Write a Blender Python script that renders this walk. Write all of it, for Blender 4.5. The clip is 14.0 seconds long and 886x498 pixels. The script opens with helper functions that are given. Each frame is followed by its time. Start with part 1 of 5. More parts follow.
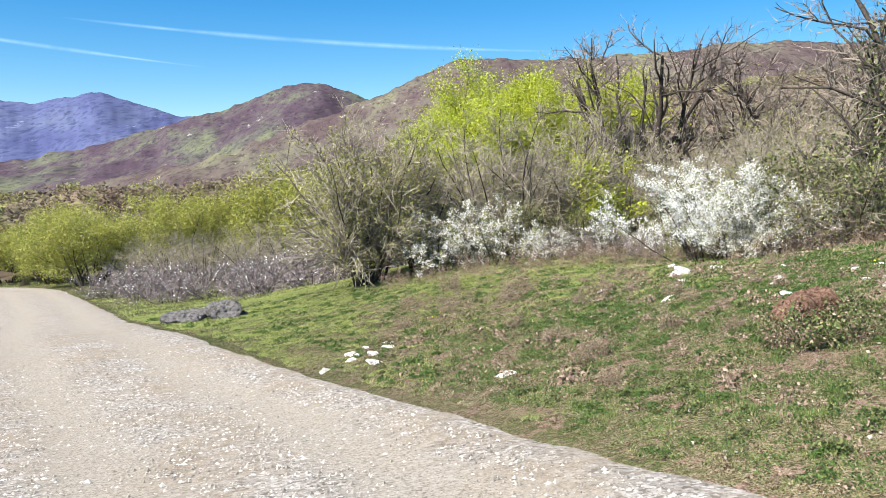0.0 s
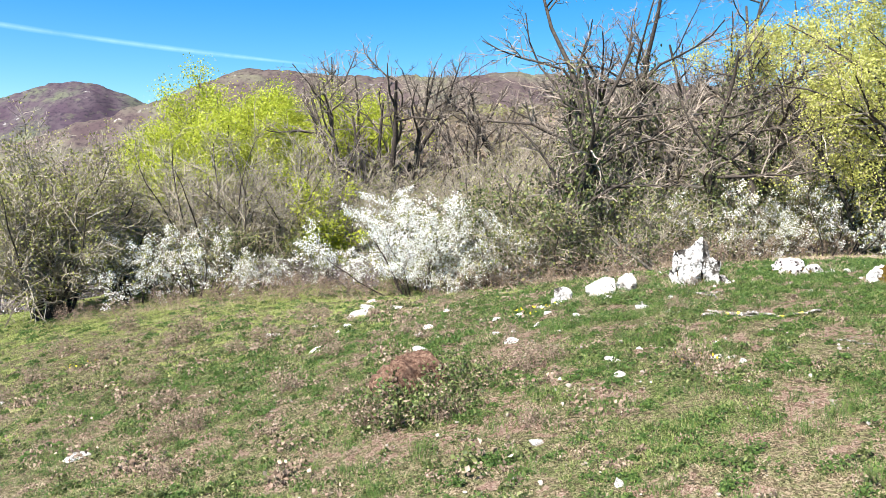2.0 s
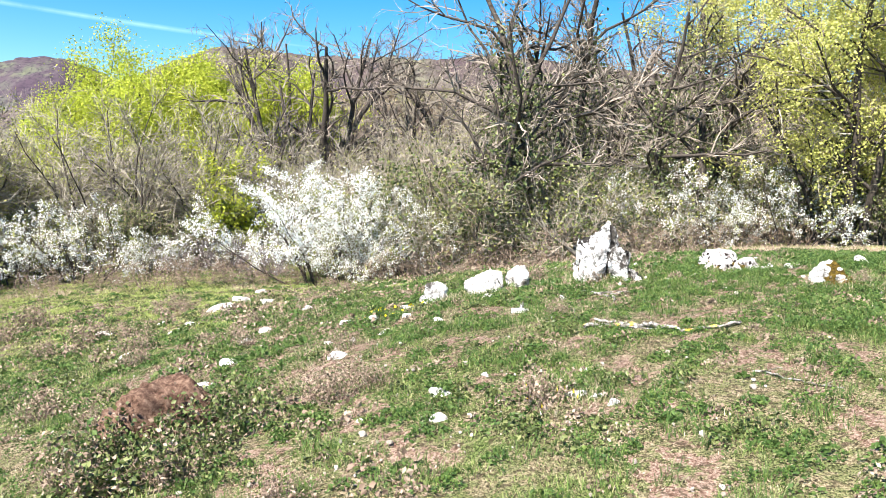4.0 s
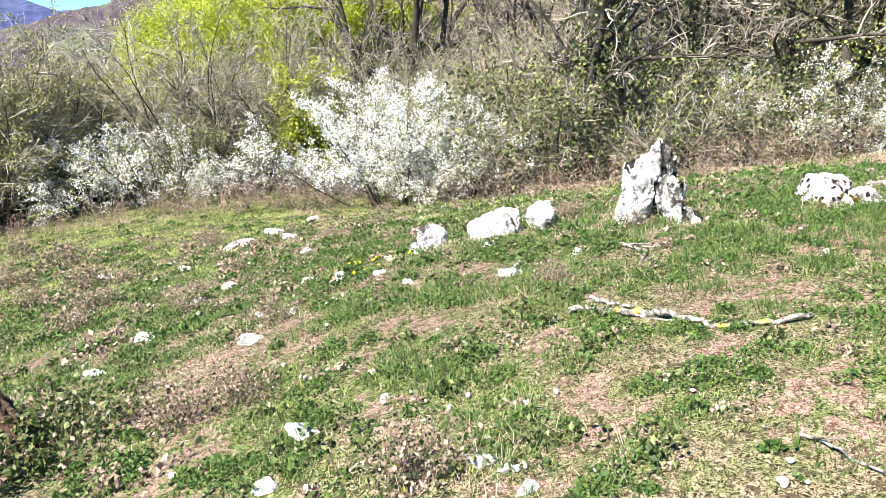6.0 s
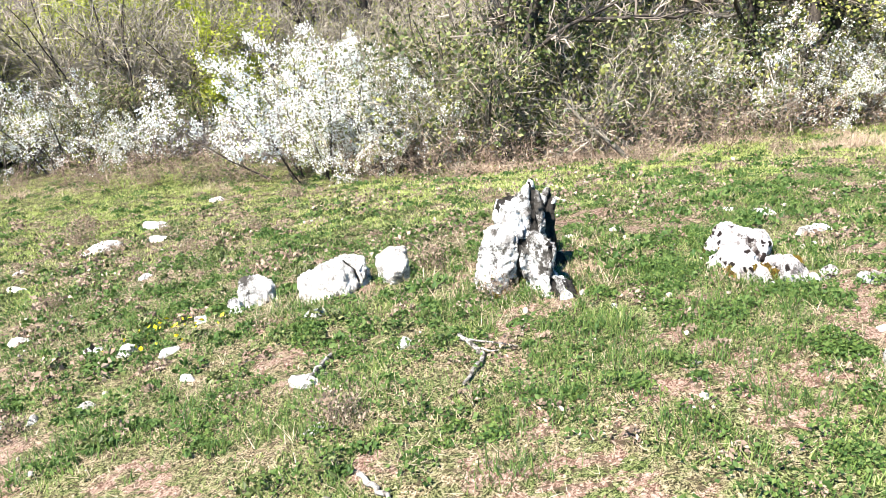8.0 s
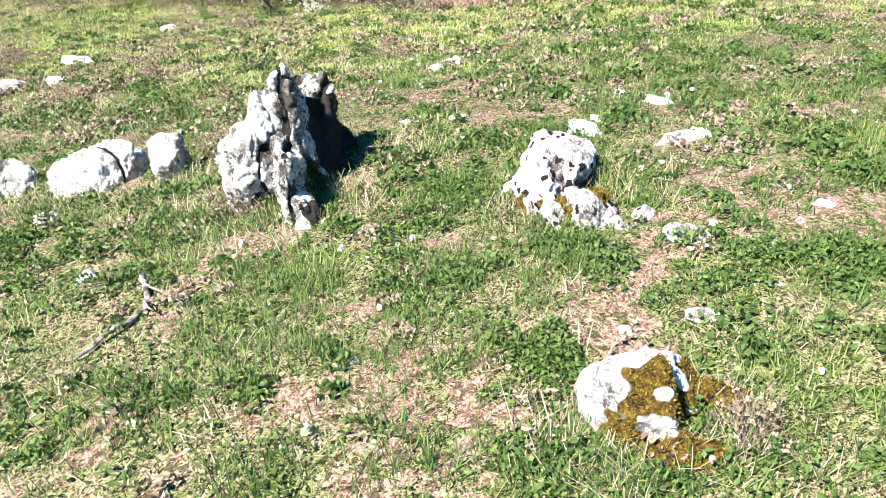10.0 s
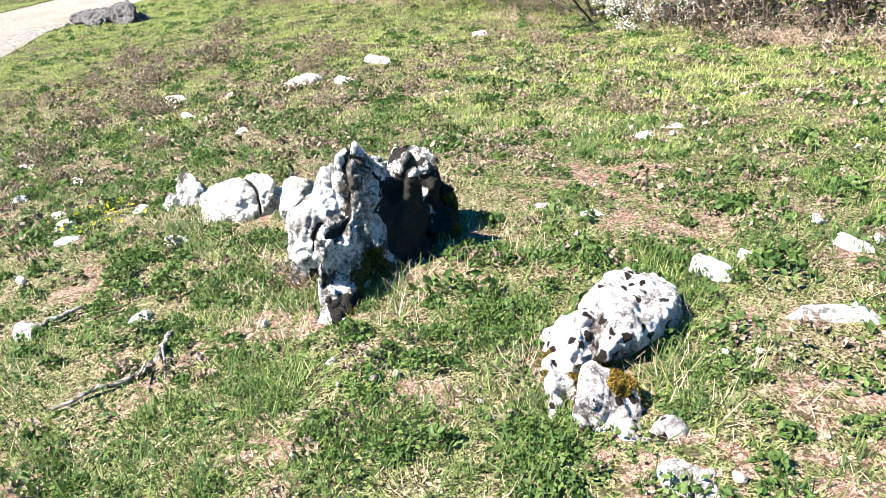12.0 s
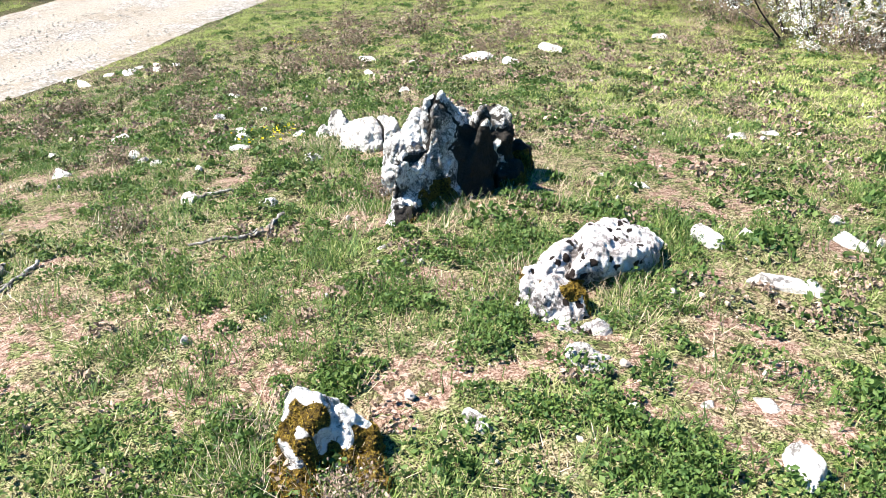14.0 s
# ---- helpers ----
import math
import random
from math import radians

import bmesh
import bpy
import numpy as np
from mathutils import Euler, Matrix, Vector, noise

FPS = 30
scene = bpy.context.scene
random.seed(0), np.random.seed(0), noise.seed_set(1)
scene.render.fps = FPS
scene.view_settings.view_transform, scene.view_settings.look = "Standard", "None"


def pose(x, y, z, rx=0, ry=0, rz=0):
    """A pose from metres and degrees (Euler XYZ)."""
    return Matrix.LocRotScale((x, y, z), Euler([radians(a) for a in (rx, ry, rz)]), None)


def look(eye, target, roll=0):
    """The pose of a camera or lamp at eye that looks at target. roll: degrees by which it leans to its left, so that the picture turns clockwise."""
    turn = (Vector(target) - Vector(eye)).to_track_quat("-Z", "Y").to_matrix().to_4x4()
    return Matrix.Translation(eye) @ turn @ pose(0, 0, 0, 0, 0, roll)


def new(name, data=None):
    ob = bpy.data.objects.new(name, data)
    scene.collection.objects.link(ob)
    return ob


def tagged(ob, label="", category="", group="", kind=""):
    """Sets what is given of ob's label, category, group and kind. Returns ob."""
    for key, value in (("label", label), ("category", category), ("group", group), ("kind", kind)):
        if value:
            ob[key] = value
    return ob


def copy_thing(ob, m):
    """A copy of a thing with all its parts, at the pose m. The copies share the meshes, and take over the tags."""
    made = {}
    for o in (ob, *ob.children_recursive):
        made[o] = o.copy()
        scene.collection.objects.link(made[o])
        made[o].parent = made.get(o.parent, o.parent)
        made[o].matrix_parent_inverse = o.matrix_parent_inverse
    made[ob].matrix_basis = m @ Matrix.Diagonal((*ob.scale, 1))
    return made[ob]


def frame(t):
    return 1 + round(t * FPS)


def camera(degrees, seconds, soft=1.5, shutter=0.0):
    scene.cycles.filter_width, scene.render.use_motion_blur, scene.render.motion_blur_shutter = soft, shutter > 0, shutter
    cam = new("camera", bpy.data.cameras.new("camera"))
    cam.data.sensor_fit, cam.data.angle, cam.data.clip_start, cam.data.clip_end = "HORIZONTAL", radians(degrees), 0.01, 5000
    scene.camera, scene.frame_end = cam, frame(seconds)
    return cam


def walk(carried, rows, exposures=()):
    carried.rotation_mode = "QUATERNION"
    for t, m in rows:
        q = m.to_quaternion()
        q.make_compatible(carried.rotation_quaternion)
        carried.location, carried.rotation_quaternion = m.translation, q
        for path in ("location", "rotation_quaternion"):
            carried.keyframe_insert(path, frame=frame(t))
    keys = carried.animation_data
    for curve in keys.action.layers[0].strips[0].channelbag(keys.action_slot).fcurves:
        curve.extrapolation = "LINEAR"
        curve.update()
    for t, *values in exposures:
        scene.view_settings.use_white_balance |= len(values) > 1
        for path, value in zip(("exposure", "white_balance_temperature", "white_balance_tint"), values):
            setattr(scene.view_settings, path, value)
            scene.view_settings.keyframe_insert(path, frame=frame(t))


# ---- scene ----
cam = camera(58.8, 14.0, soft=0.7)
PATH = [
    (0, (0.723, 0.999, 1.505), (0.665, 2.992, 1.342), -1.0),
    (0.5, (1.159, 1.148, 1.698), (1.169, 3.142, 1.55), -0.4),
    (1, (1.716, 1.468, 1.706), (1.84, 3.46, 1.571), -0.1),
    (1.5, (2.244, 1.688, 1.749), (2.516, 3.664, 1.607), 0.1),
    (2, (2.74, 2.053, 1.779), (3.212, 3.993, 1.653), 0.8),
    (2.5, (3.267, 2.444, 1.729), (3.904, 4.331, 1.552), 0.2),
    (3, (3.64, 2.871, 1.744), (4.255, 4.763, 1.543), 0.2),
    (3.2, (3.789, 3.069, 1.718), (4.397, 4.967, 1.552), 0.7),
    (5.3, (5.599, 4.68, 1.662), (5.929, 6.639, 1.432), 1.1),
    (5.5, (5.737, 4.87, 1.698), (6.025, 6.83, 1.424), 0.9),
    (6, (6.007, 5.242, 1.744), (6.181, 7.192, 1.336), -0.8),
    (6.5, (6.267, 5.598, 1.935), (6.37, 7.537, 1.455), -2.2),
    (7, (6.501, 5.983, 2.015), (6.654, 7.914, 1.517), -1.6),
    (7.5, (6.742, 6.259, 2.031), (6.905, 8.179, 1.493), -1.6),
    (8, (7.07, 6.492, 2.207), (7.276, 8.396, 1.633), -0.5),
    (8.5, (7.391, 6.814, 2.222), (7.671, 8.686, 1.576), 0.7),
    (9, (7.766, 7.032, 2.217), (8.04, 8.863, 1.458), 1.0),
    (9.2, (7.953, 7.093, 2.246), (8.187, 8.907, 1.437), 0.9),
    (11.3, (9.311, 7.991, 2.341), (8.845, 9.562, 1.195), -2.9),
    (11.5, (9.394, 8.087, 2.401), (8.835, 9.652, 1.288), -2.9),
    (12, (9.555, 8.217, 2.484), (8.718, 9.73, 1.48), -2.5),
    (12.5, (9.799, 8.171, 2.584), (8.793, 9.64, 1.674), -0.5),
    (13, (9.964, 7.979, 2.597), (8.871, 9.371, 1.666), 0.9),
    (13.2, (10.057, 7.923, 2.601), (8.936, 9.272, 1.64), 0.9),
    (13.5, (10.255, 7.892, 2.575), (9.081, 9.175, 1.587), 0.5),
    (14, (10.472, 7.922, 2.596), (9.261, 9.153, 1.587), 0.3),
]
walk(cam, [(t, look(eye, target, roll)) for t, eye, target, roll in PATH],
     exposures=[(0, 0.98), (1.5, 1.12), (3, 1.32), (6.5, 1.42), (9, 1.52), (12.5, 1.54), (14, 1.48)])

# ---- light ----
SUN_EL, SUN_FROM = radians(50), Vector((-0.74, -0.67, 0)).normalized()
sun_way = SUN_FROM * math.cos(SUN_EL) + Vector((0, 0, math.sin(SUN_EL)))
sun = new("sun", bpy.data.lights.new("sun", "SUN"))
sun.data.energy, sun.data.angle, sun.data.color = 7.2, radians(0.53), (1.0, 0.96, 0.89)
sun.matrix_world = look(tuple(sun_way * 50), (0, 0, 0))
world = bpy.data.worlds.new("world")
scene.world = world
world.use_nodes = True
wn = world.node_tree.nodes
sky = wn.new("ShaderNodeTexSky")
sky.sky_type, sky.sun_disc, sky.sun_elevation = "NISHITA", False, SUN_EL
sky.sun_rotation = math.atan2(SUN_FROM.x, SUN_FROM.y)
sky.air_density, sky.dust_density, sky.ozone_density = 1.0, 0.0, 3.0
deep = wn.new("ShaderNodeHueSaturation")
deep.inputs["Saturation"].default_value = 1.48
world.node_tree.links.new(sky.outputs[0], deep.inputs["Color"])
world.node_tree.links.new(deep.outputs[0], wn["Background"].inputs[0])
wn["Background"].inputs[1].default_value = 0.083


# ---- materials ----
class Mat:
    """A node material with a Principled surface and short calls for procedural colour."""

    def __init__(self, name, rough=0.8, spec=0.3):
        self.m = bpy.data.materials.new(name)
        self.m.use_nodes = True
        self.t = self.m.node_tree
        self.b = self.t.nodes["Principled BSDF"]
        self.b.inputs["Roughness"].default_value = rough
        self.b.inputs["Specular IOR Level"].default_value = spec
        self.c = self.t.nodes.new("ShaderNodeNewGeometry")
        self.o = self.t.nodes.new("ShaderNodeTexCoord")

    def node(self, kind, **sets):
        n = self.t.nodes.new(kind)
        for k, v in sets.items():
            n.inputs[k.replace("_", " ")].default_value = v
        return n

    def link(self, a, b):
        self.t.links.new(a, b)

    def noise(self, scale, detail=4.0, rough=0.6, local=False, dist=0.0):
        n = self.node("ShaderNodeTexNoise", Scale=scale, Detail=detail, Roughness=rough, Distortion=dist)
        self.link(self.o.outputs["Object"] if local else self.c.outputs["Position"], n.inputs["Vector"])
        return n.outputs["Fac"]

    def ramp(self, fac, stops):
        r = self.t.nodes.new("ShaderNodeValToRGB")
        e = r.color_ramp.elements
        while len(e) < len(stops):
            e.new(0.5)
        for el, (p, col) in zip(e, stops):
            el.position, el.color = p, (*col, 1) if len(col) == 3 else col
        self.link(fac, r.inputs[0])
        return r.outputs[0]

    def mix(self, fac, a, b, mode="MIX"):
        n = self.t.nodes.new("ShaderNodeMix")
        n.data_type, n.blend_type = "RGBA", mode
        for s, v in ((n.inputs[0], fac), (n.inputs[6], a), (n.inputs[7], b)):
            if isinstance(v, (int, float)):
                s.default_value = v
            elif isinstance(v, tuple):
                s.default_value = (*v, 1)
            else:
                self.link(v, s)
        return n.outputs[2]

    def color(self, out):
        self.link(out, self.b.inputs["Base Color"])
        return self

    def bump(self, fac, strength=0.5, dist=0.02):
        n = self.node("ShaderNodeBump", Strength=strength, Distance=dist)
        self.link(fac, n.inputs["Height"])
        self.link(n.outputs[0], self.b.inputs["Normal"])
        return self

    def attr(self, name):
        n = self.t.nodes.new("ShaderNodeAttribute")
        n.attribute_name = name
        return n.outputs["Fac"]

    def thin(self, amount):
        """Lets part of the light pass through, as leaves and petals do."""
        tr = self.t.nodes.new("ShaderNodeBsdfTranslucent")
        mx = self.node("ShaderNodeMixShader", Fac=amount)
        src = self.b.inputs["Base Color"].links[0].from_socket
        self.link(src, tr.inputs[0])
        self.link(self.b.outputs[0], mx.inputs[1])
        self.link(tr.outputs[0], mx.inputs[2])
        self.link(mx.outputs[0], self.t.nodes["Material Output"].inputs[0])
        return self


BW = [(0.35, (0, 0, 0)), (0.65, (1, 1, 1))]


def foliage(name, cols, thin=0.35, rough=0.6):
    """Leaves or blades: each one its own tone out of cols."""
    m = Mat(name, rough, 0.25)
    n = len(cols)
    base = m.ramp(m.c.outputs["Random Per Island"], [(i / (n - 1), c) for i, c in enumerate(cols)])
    big = m.noise(1.3, 3)
    col = m.mix(m.ramp(big, [(0.3, (0, 0, 0)), (0.7, (0.45, 0.45, 0.45))]), base, cols[n // 2])
    return m.color(col).thin(thin).m


def bark(name, dark, light, scale=18.0):
    m = Mat(name, 0.9, 0.15)
    a = m.noise(scale, 6, 0.7)
    col = m.ramp(a, [(0.3, dark), (0.55, tuple((x + y) / 2 for x, y in zip(dark, light))), (0.75, light)])
    return m.color(col).bump(a, 0.7, 0.01).m


def stone_mat(name, pale, grey, crust_shade, share=0.5, spots=0.0, stain=0.37, spot_scale=17, crack=5.0):
    """Weathered limestone: pale faces, grey weathering, crusts of dark lichen, round spots, cracks, pits, moss by the value "moss"."""
    m = Mat(name, 0.9, 0.2)
    big, fine, grit = m.noise(9, 8, 0.74), m.noise(60, 6, 0.75), m.noise(210, 3, 0.7)
    col = m.ramp(big, [(stain, grey), (stain + 0.13, pale), (0.8, tuple(min(1, c * 1.06) for c in pale))])
    col = m.mix(m.ramp(fine, [(0.34, (0.9, 0.9, 0.9)), (0.46, (0, 0, 0))]), col, tuple(c * 0.6 for c in grey))
    line = m.ramp(m.noise(crack, 6, 0.7, dist=0.3), [(0.472, (0, 0, 0)), (0.49, (1, 1, 1)), (0.51, (1, 1, 1)), (0.528, (0, 0, 0))])
    col = m.mix(m.mix(m.ramp(big, [(0.45, (0.9, 0.9, 0.9)), (0.6, (0.1, 0.1, 0.1))]), (0.0, 0.0, 0.0), line), col, tuple(c * 0.35 for c in grey))
    top = 0.78 - 0.4 * share
    skin = m.mix(0.35, m.noise(6.5, 4, 0.6), fine)
    col = m.mix(m.ramp(skin, [(top - 0.02, (0, 0, 0)), (top + 0.02, (0.95, 0.95, 0.95))]), col, m.mix(m.ramp(grit, BW), crust_shade, tuple(c * 3 for c in crust_shade)))
    # Near-black lichen and painted shade, on the flank and along the clefts.
    col = m.mix(m.ramp(m.mix(0.3, m.attr("crust_shade"), fine), [(0.46, (0, 0, 0)), (0.52, (1, 1, 1))]), col, m.mix(m.ramp(grit, BW), (0.012, 0.010, 0.009), (0.05, 0.044, 0.038)))
    if spots:
        v = m.node("ShaderNodeTexVoronoi", Scale=spot_scale)
        wob = m.node("ShaderNodeVectorMath")
        wob.operation = "MULTIPLY_ADD"
        wob.inputs[1].default_value = (0.03, 0.03, 0.03)
        jitter = m.node("ShaderNodeTexNoise", Scale=50.0, Detail=3.0)
        m.link(m.c.outputs["Position"], jitter.inputs["Vector"])
        m.link(jitter.outputs["Color"], wob.inputs[0])
        m.link(m.c.outputs["Position"], wob.inputs[2])
        m.link(wob.outputs[0], v.inputs["Vector"])
        disc = m.ramp(v.outputs["Distance"], [(0.36, (1, 1, 1)), (0.42, (0, 0, 0))])
        some = m.ramp(v.outputs["Color"], [(spots, (1, 1, 1)), (spots + 0.02, (0, 0, 0))])
        col = m.mix(m.mix(1.0, disc, some, "MULTIPLY"), col, (0.02, 0.013, 0.011))
    mc = m.ramp(m.noise(70, 4, 0.7), [(0.38, (0.022, 0.014, 0.004)), (0.5, (0.10, 0.062, 0.01)), (0.64, (0.23, 0.15, 0.02))])
    col = m.mix(m.ramp(m.attr("moss"), [(0.46, (0, 0, 0)), (0.56, (1, 1, 1))]), col, mc)
    m.color(col)
    h = m.mix(0.3, m.mix(0.45, big, fine), grit)
    return m.bump(h, 1.0, 0.05).m


def make_ground_mat():
    m = Mat("meadow_turf", 0.95, 0.08)
    cover, lush = m.attr("cover"), m.attr("lush")
    warp = m.node("ShaderNodeTexNoise", Scale=30.0, Detail=3.0)
    m.link(m.c.outputs["Position"], warp.inputs["Vector"])
    add = m.node("ShaderNodeVectorMath")
    add.operation = "MULTIPLY_ADD"
    add.inputs[1].default_value = (0.05, 0.05, 0.05)
    m.link(warp.outputs["Color"], add.inputs[0])
    m.link(m.c.outputs["Position"], add.inputs[2])
    cells = []
    for scale in (115.0, 250.0):
        v = m.node("ShaderNodeTexVoronoi", Scale=scale)
        m.link(add.outputs[0], v.inputs["Vector"])
        cells.append(v)
    speck = m.mix(0.5, cells[0].outputs["Color"], cells[1].outputs["Color"])
    bw = m.t.nodes.new("ShaderNodeRGBToBW")
    m.link(speck, bw.inputs[0])
    k = bw.outputs[0]
    soil = m.ramp(k, [(0.34, (0.085, 0.045, 0.03)), (0.46, (0.20, 0.12, 0.088)), (0.58, (0.27, 0.185, 0.145)), (0.76, (0.40, 0.31, 0.25))])
    # The near-black stops paint the shade in gaps between leaves and stalks.
    thatch = m.ramp(k, [(0.36, (0.02, 0.015, 0.008)), (0.45, (0.15, 0.11, 0.06)), (0.58, (0.26, 0.20, 0.13)), (0.76, (0.42, 0.34, 0.245))])
    green = m.ramp(k, [(0.36, (0.010, 0.015, 0.005)), (0.45, (0.05, 0.08, 0.014)), (0.56, (0.10, 0.132, 0.035)), (0.74, (0.185, 0.215, 0.08))])
    patch = m.ramp(m.noise(13, 5, 0.7), [(0.44, (0, 0, 0)), (0.55, (1, 1, 1))])
    turf = m.mix(m.mix(0.6, m.ramp(lush, [(0.3, (0, 0, 0)), (0.9, (1, 1, 1))]), patch), thatch, green)
    bare = m.mix(0.5, m.ramp(cover, [(0.1, (0, 0, 0)), (0.5, (1, 1, 1))]), m.ramp(m.noise(11, 5, 0.7), [(0.42, (0, 0, 0)), (0.52, (1, 1, 1))]))
    col = m.mix(m.ramp(bare, [(0.3, (0, 0, 0)), (0.5, (1, 1, 1))]), soil, turf)
    col = m.mix(m.ramp(m.noise(19, 4, 0.7, dist=0.5), [(0.56, (0, 0, 0)), (0.62, (0.8, 0.8, 0.8))]), col, (0.055, 0.04, 0.024))
    return m.color(col).bump(k, 1.0, 0.03).m


def make_road_mat():
    m = Mat("limestone_gravel", 0.95, 0.1)
    v = m.node("ShaderNodeTexVoronoi", Scale=26.0)
    m.link(m.c.outputs["Position"], v.inputs["Vector"])
    grain = m.ramp(v.outputs["Color"], [(0.1, (0.06, 0.052, 0.046)), (0.3, (0.17, 0.155, 0.14)), (0.6, (0.25, 0.232, 0.21)), (0.9, (0.38, 0.362, 0.34))])
    dust = m.ramp(m.noise(7, 6, 0.75), [(0.35, (0.15, 0.12, 0.088)), (0.5, (0.21, 0.172, 0.13)), (0.7, (0.30, 0.265, 0.22))])
    col = m.mix(m.ramp(m.noise(0.9, 5, 0.65), [(0.42, (0.1, 0.1, 0.1)), (0.6, (0.8, 0.8, 0.8))]), grain, dust)
    col = m.mix(m.ramp(m.noise(42, 5, 0.8), [(0.41, (0.9, 0.9, 0.9)), (0.47, (0, 0, 0))]), col, (0.10, 0.088, 0.072))
    rut = m.ramp(m.mix(0.3, m.attr("across"), m.noise(1.6, 4, 0.6)), [(0.26, (0, 0, 0)), (0.38, (1, 1, 1)), (0.52, (1, 1, 1)), (0.64, (0, 0, 0))])
    packed = m.ramp(m.noise(34, 6, 0.8), [(0.40, (0.08, 0.068, 0.054)), (0.47, (0.21, 0.184, 0.15)), (0.64, (0.33, 0.298, 0.255))])
    col = m.mix(m.mix(1.0, rut, (0.75, 0.75, 0.75), "MULTIPLY"), col, packed)
    return m.color(col).bump(m.mix(0.5, v.outputs["Distance"], m.noise(90, 4, 0.8)), 0.5, 0.012).m


def wood_hill(name, stops, haze_tint, amount, scale, crown, rock=(0.4, 0.38, 0.36), rough=0.7):
    """A far wooded slope: stands of bare and green crowns, shade painted in the darker gaps, outcrops here and there,
    distance haze mixed into the colour.
    """
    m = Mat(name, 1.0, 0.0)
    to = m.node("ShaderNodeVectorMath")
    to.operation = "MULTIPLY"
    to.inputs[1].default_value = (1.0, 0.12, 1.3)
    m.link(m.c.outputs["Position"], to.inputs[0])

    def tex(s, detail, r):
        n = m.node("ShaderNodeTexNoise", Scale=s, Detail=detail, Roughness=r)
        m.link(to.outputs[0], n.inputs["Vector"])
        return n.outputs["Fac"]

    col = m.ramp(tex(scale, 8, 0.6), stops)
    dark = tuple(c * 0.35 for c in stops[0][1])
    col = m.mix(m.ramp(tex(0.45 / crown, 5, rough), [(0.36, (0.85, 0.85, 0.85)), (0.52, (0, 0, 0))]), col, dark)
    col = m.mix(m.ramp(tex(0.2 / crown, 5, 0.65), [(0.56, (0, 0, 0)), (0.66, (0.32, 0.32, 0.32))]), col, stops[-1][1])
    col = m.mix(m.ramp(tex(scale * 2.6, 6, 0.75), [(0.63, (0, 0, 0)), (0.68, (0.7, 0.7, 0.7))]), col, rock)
    # Distance haze goes into the slope's own colour here.
    return m.color(m.mix(amount, col, haze_tint)).m


M_GROUND, M_ROAD = make_ground_mat(), make_road_mat()
M_STONE = stone_mat("pale_limestone", (0.74, 0.705, 0.66), (0.42, 0.375, 0.34), (0.08, 0.068, 0.06), 0.46, 0.0, 0.35)
M_BOULDER = stone_mat("weathered_limestone", (0.86, 0.84, 0.81), (0.26, 0.24, 0.225), (0.03, 0.026, 0.022), 0.6, 0.0, 0.40)
M_SPOTTED = stone_mat("lichen_limestone", (0.82, 0.78, 0.76), (0.50, 0.44, 0.42), (0.05, 0.04, 0.036), 0.50, 0.42, 0.42, 23)
M_MOSSY = stone_mat("mossy_limestone", (0.80, 0.78, 0.76), (0.42, 0.40, 0.38), (0.05, 0.042, 0.035), 0.44)
M_DARKROCK = stone_mat("dark_shale", (0.15, 0.14, 0.137), (0.07, 0.066, 0.066), (0.02, 0.02, 0.02), 0.5)
M_GRASS = foliage("grass_blade", [(0.03, 0.075, 0.014), (0.09, 0.16, 0.03), (0.18, 0.24, 0.06), (0.27, 0.30, 0.11), (0.44, 0.38, 0.22)])
# Lighter copy of grass_blade: the far turf's sunlit brightness put into its colour.
M_GRASSPALE = foliage("pale_grass_blade", [(0.10, 0.16, 0.034), (0.20, 0.265, 0.06), (0.32, 0.365, 0.10), (0.48, 0.44, 0.23)], 0.4)
M_MOSS = foliage("brown_moss", [(0.04, 0.026, 0.005), (0.15, 0.095, 0.012), (0.30, 0.21, 0.03)], 0.2, 0.9)
M_DEEP = foliage("deep_green_grass", [(0.026, 0.066, 0.018), (0.08, 0.138, 0.03), (0.175, 0.232, 0.058)])
M_HERB = foliage("herb_leaf", [(0.025, 0.065, 0.014), (0.075, 0.13, 0.03), (0.15, 0.205, 0.06)])
M_STRAW = foliage("dry_straw", [(0.19, 0.135, 0.085), (0.38, 0.305, 0.205), (0.58, 0.50, 0.37)], 0.15, 0.9)
M_FRINGE = foliage("dead_bracken", [(0.15, 0.10, 0.07), (0.34, 0.25, 0.18), (0.55, 0.44, 0.33)], 0.15, 0.9)
M_DRYTWIG = foliage("dry_twig", [(0.09, 0.06, 0.042), (0.22, 0.155, 0.115), (0.40, 0.315, 0.24)], 0.05, 0.9)
M_BARKDARK = bark("dark_bark", (0.018, 0.015, 0.013), (0.11, 0.09, 0.075))
M_BARKGREY = bark("grey_bark", (0.05, 0.042, 0.034), (0.24, 0.21, 0.17))
M_TWIGGREY = foliage("grey_twig", [(0.10, 0.083, 0.066), (0.25, 0.215, 0.17), (0.44, 0.39, 0.31)], 0.0, 0.9)
M_TWIGLILAC = foliage("lilac_twig", [(0.06, 0.046, 0.046), (0.16, 0.13, 0.13), (0.36, 0.31, 0.30)], 0.0, 0.9)
M_TWIGBROWN = foliage("brown_twig", [(0.07, 0.054, 0.042), (0.21, 0.165, 0.125), (0.42, 0.35, 0.27)], 0.0, 0.9)
M_YELLOWLEAF = foliage("young_yellow_leaf", [(0.24, 0.29, 0.025), (0.40, 0.45, 0.045), (0.56, 0.58, 0.10)], 0.45)
M_OLIVELEAF = foliage("small_olive_leaf", [(0.10, 0.11, 0.03), (0.22, 0.23, 0.06), (0.37, 0.36, 0.13)], 0.35)
M_PALEYELLOW = foliage("pale_yellow_leaf", [(0.32, 0.34, 0.07), (0.48, 0.48, 0.13), (0.62, 0.58, 0.22)], 0.45)
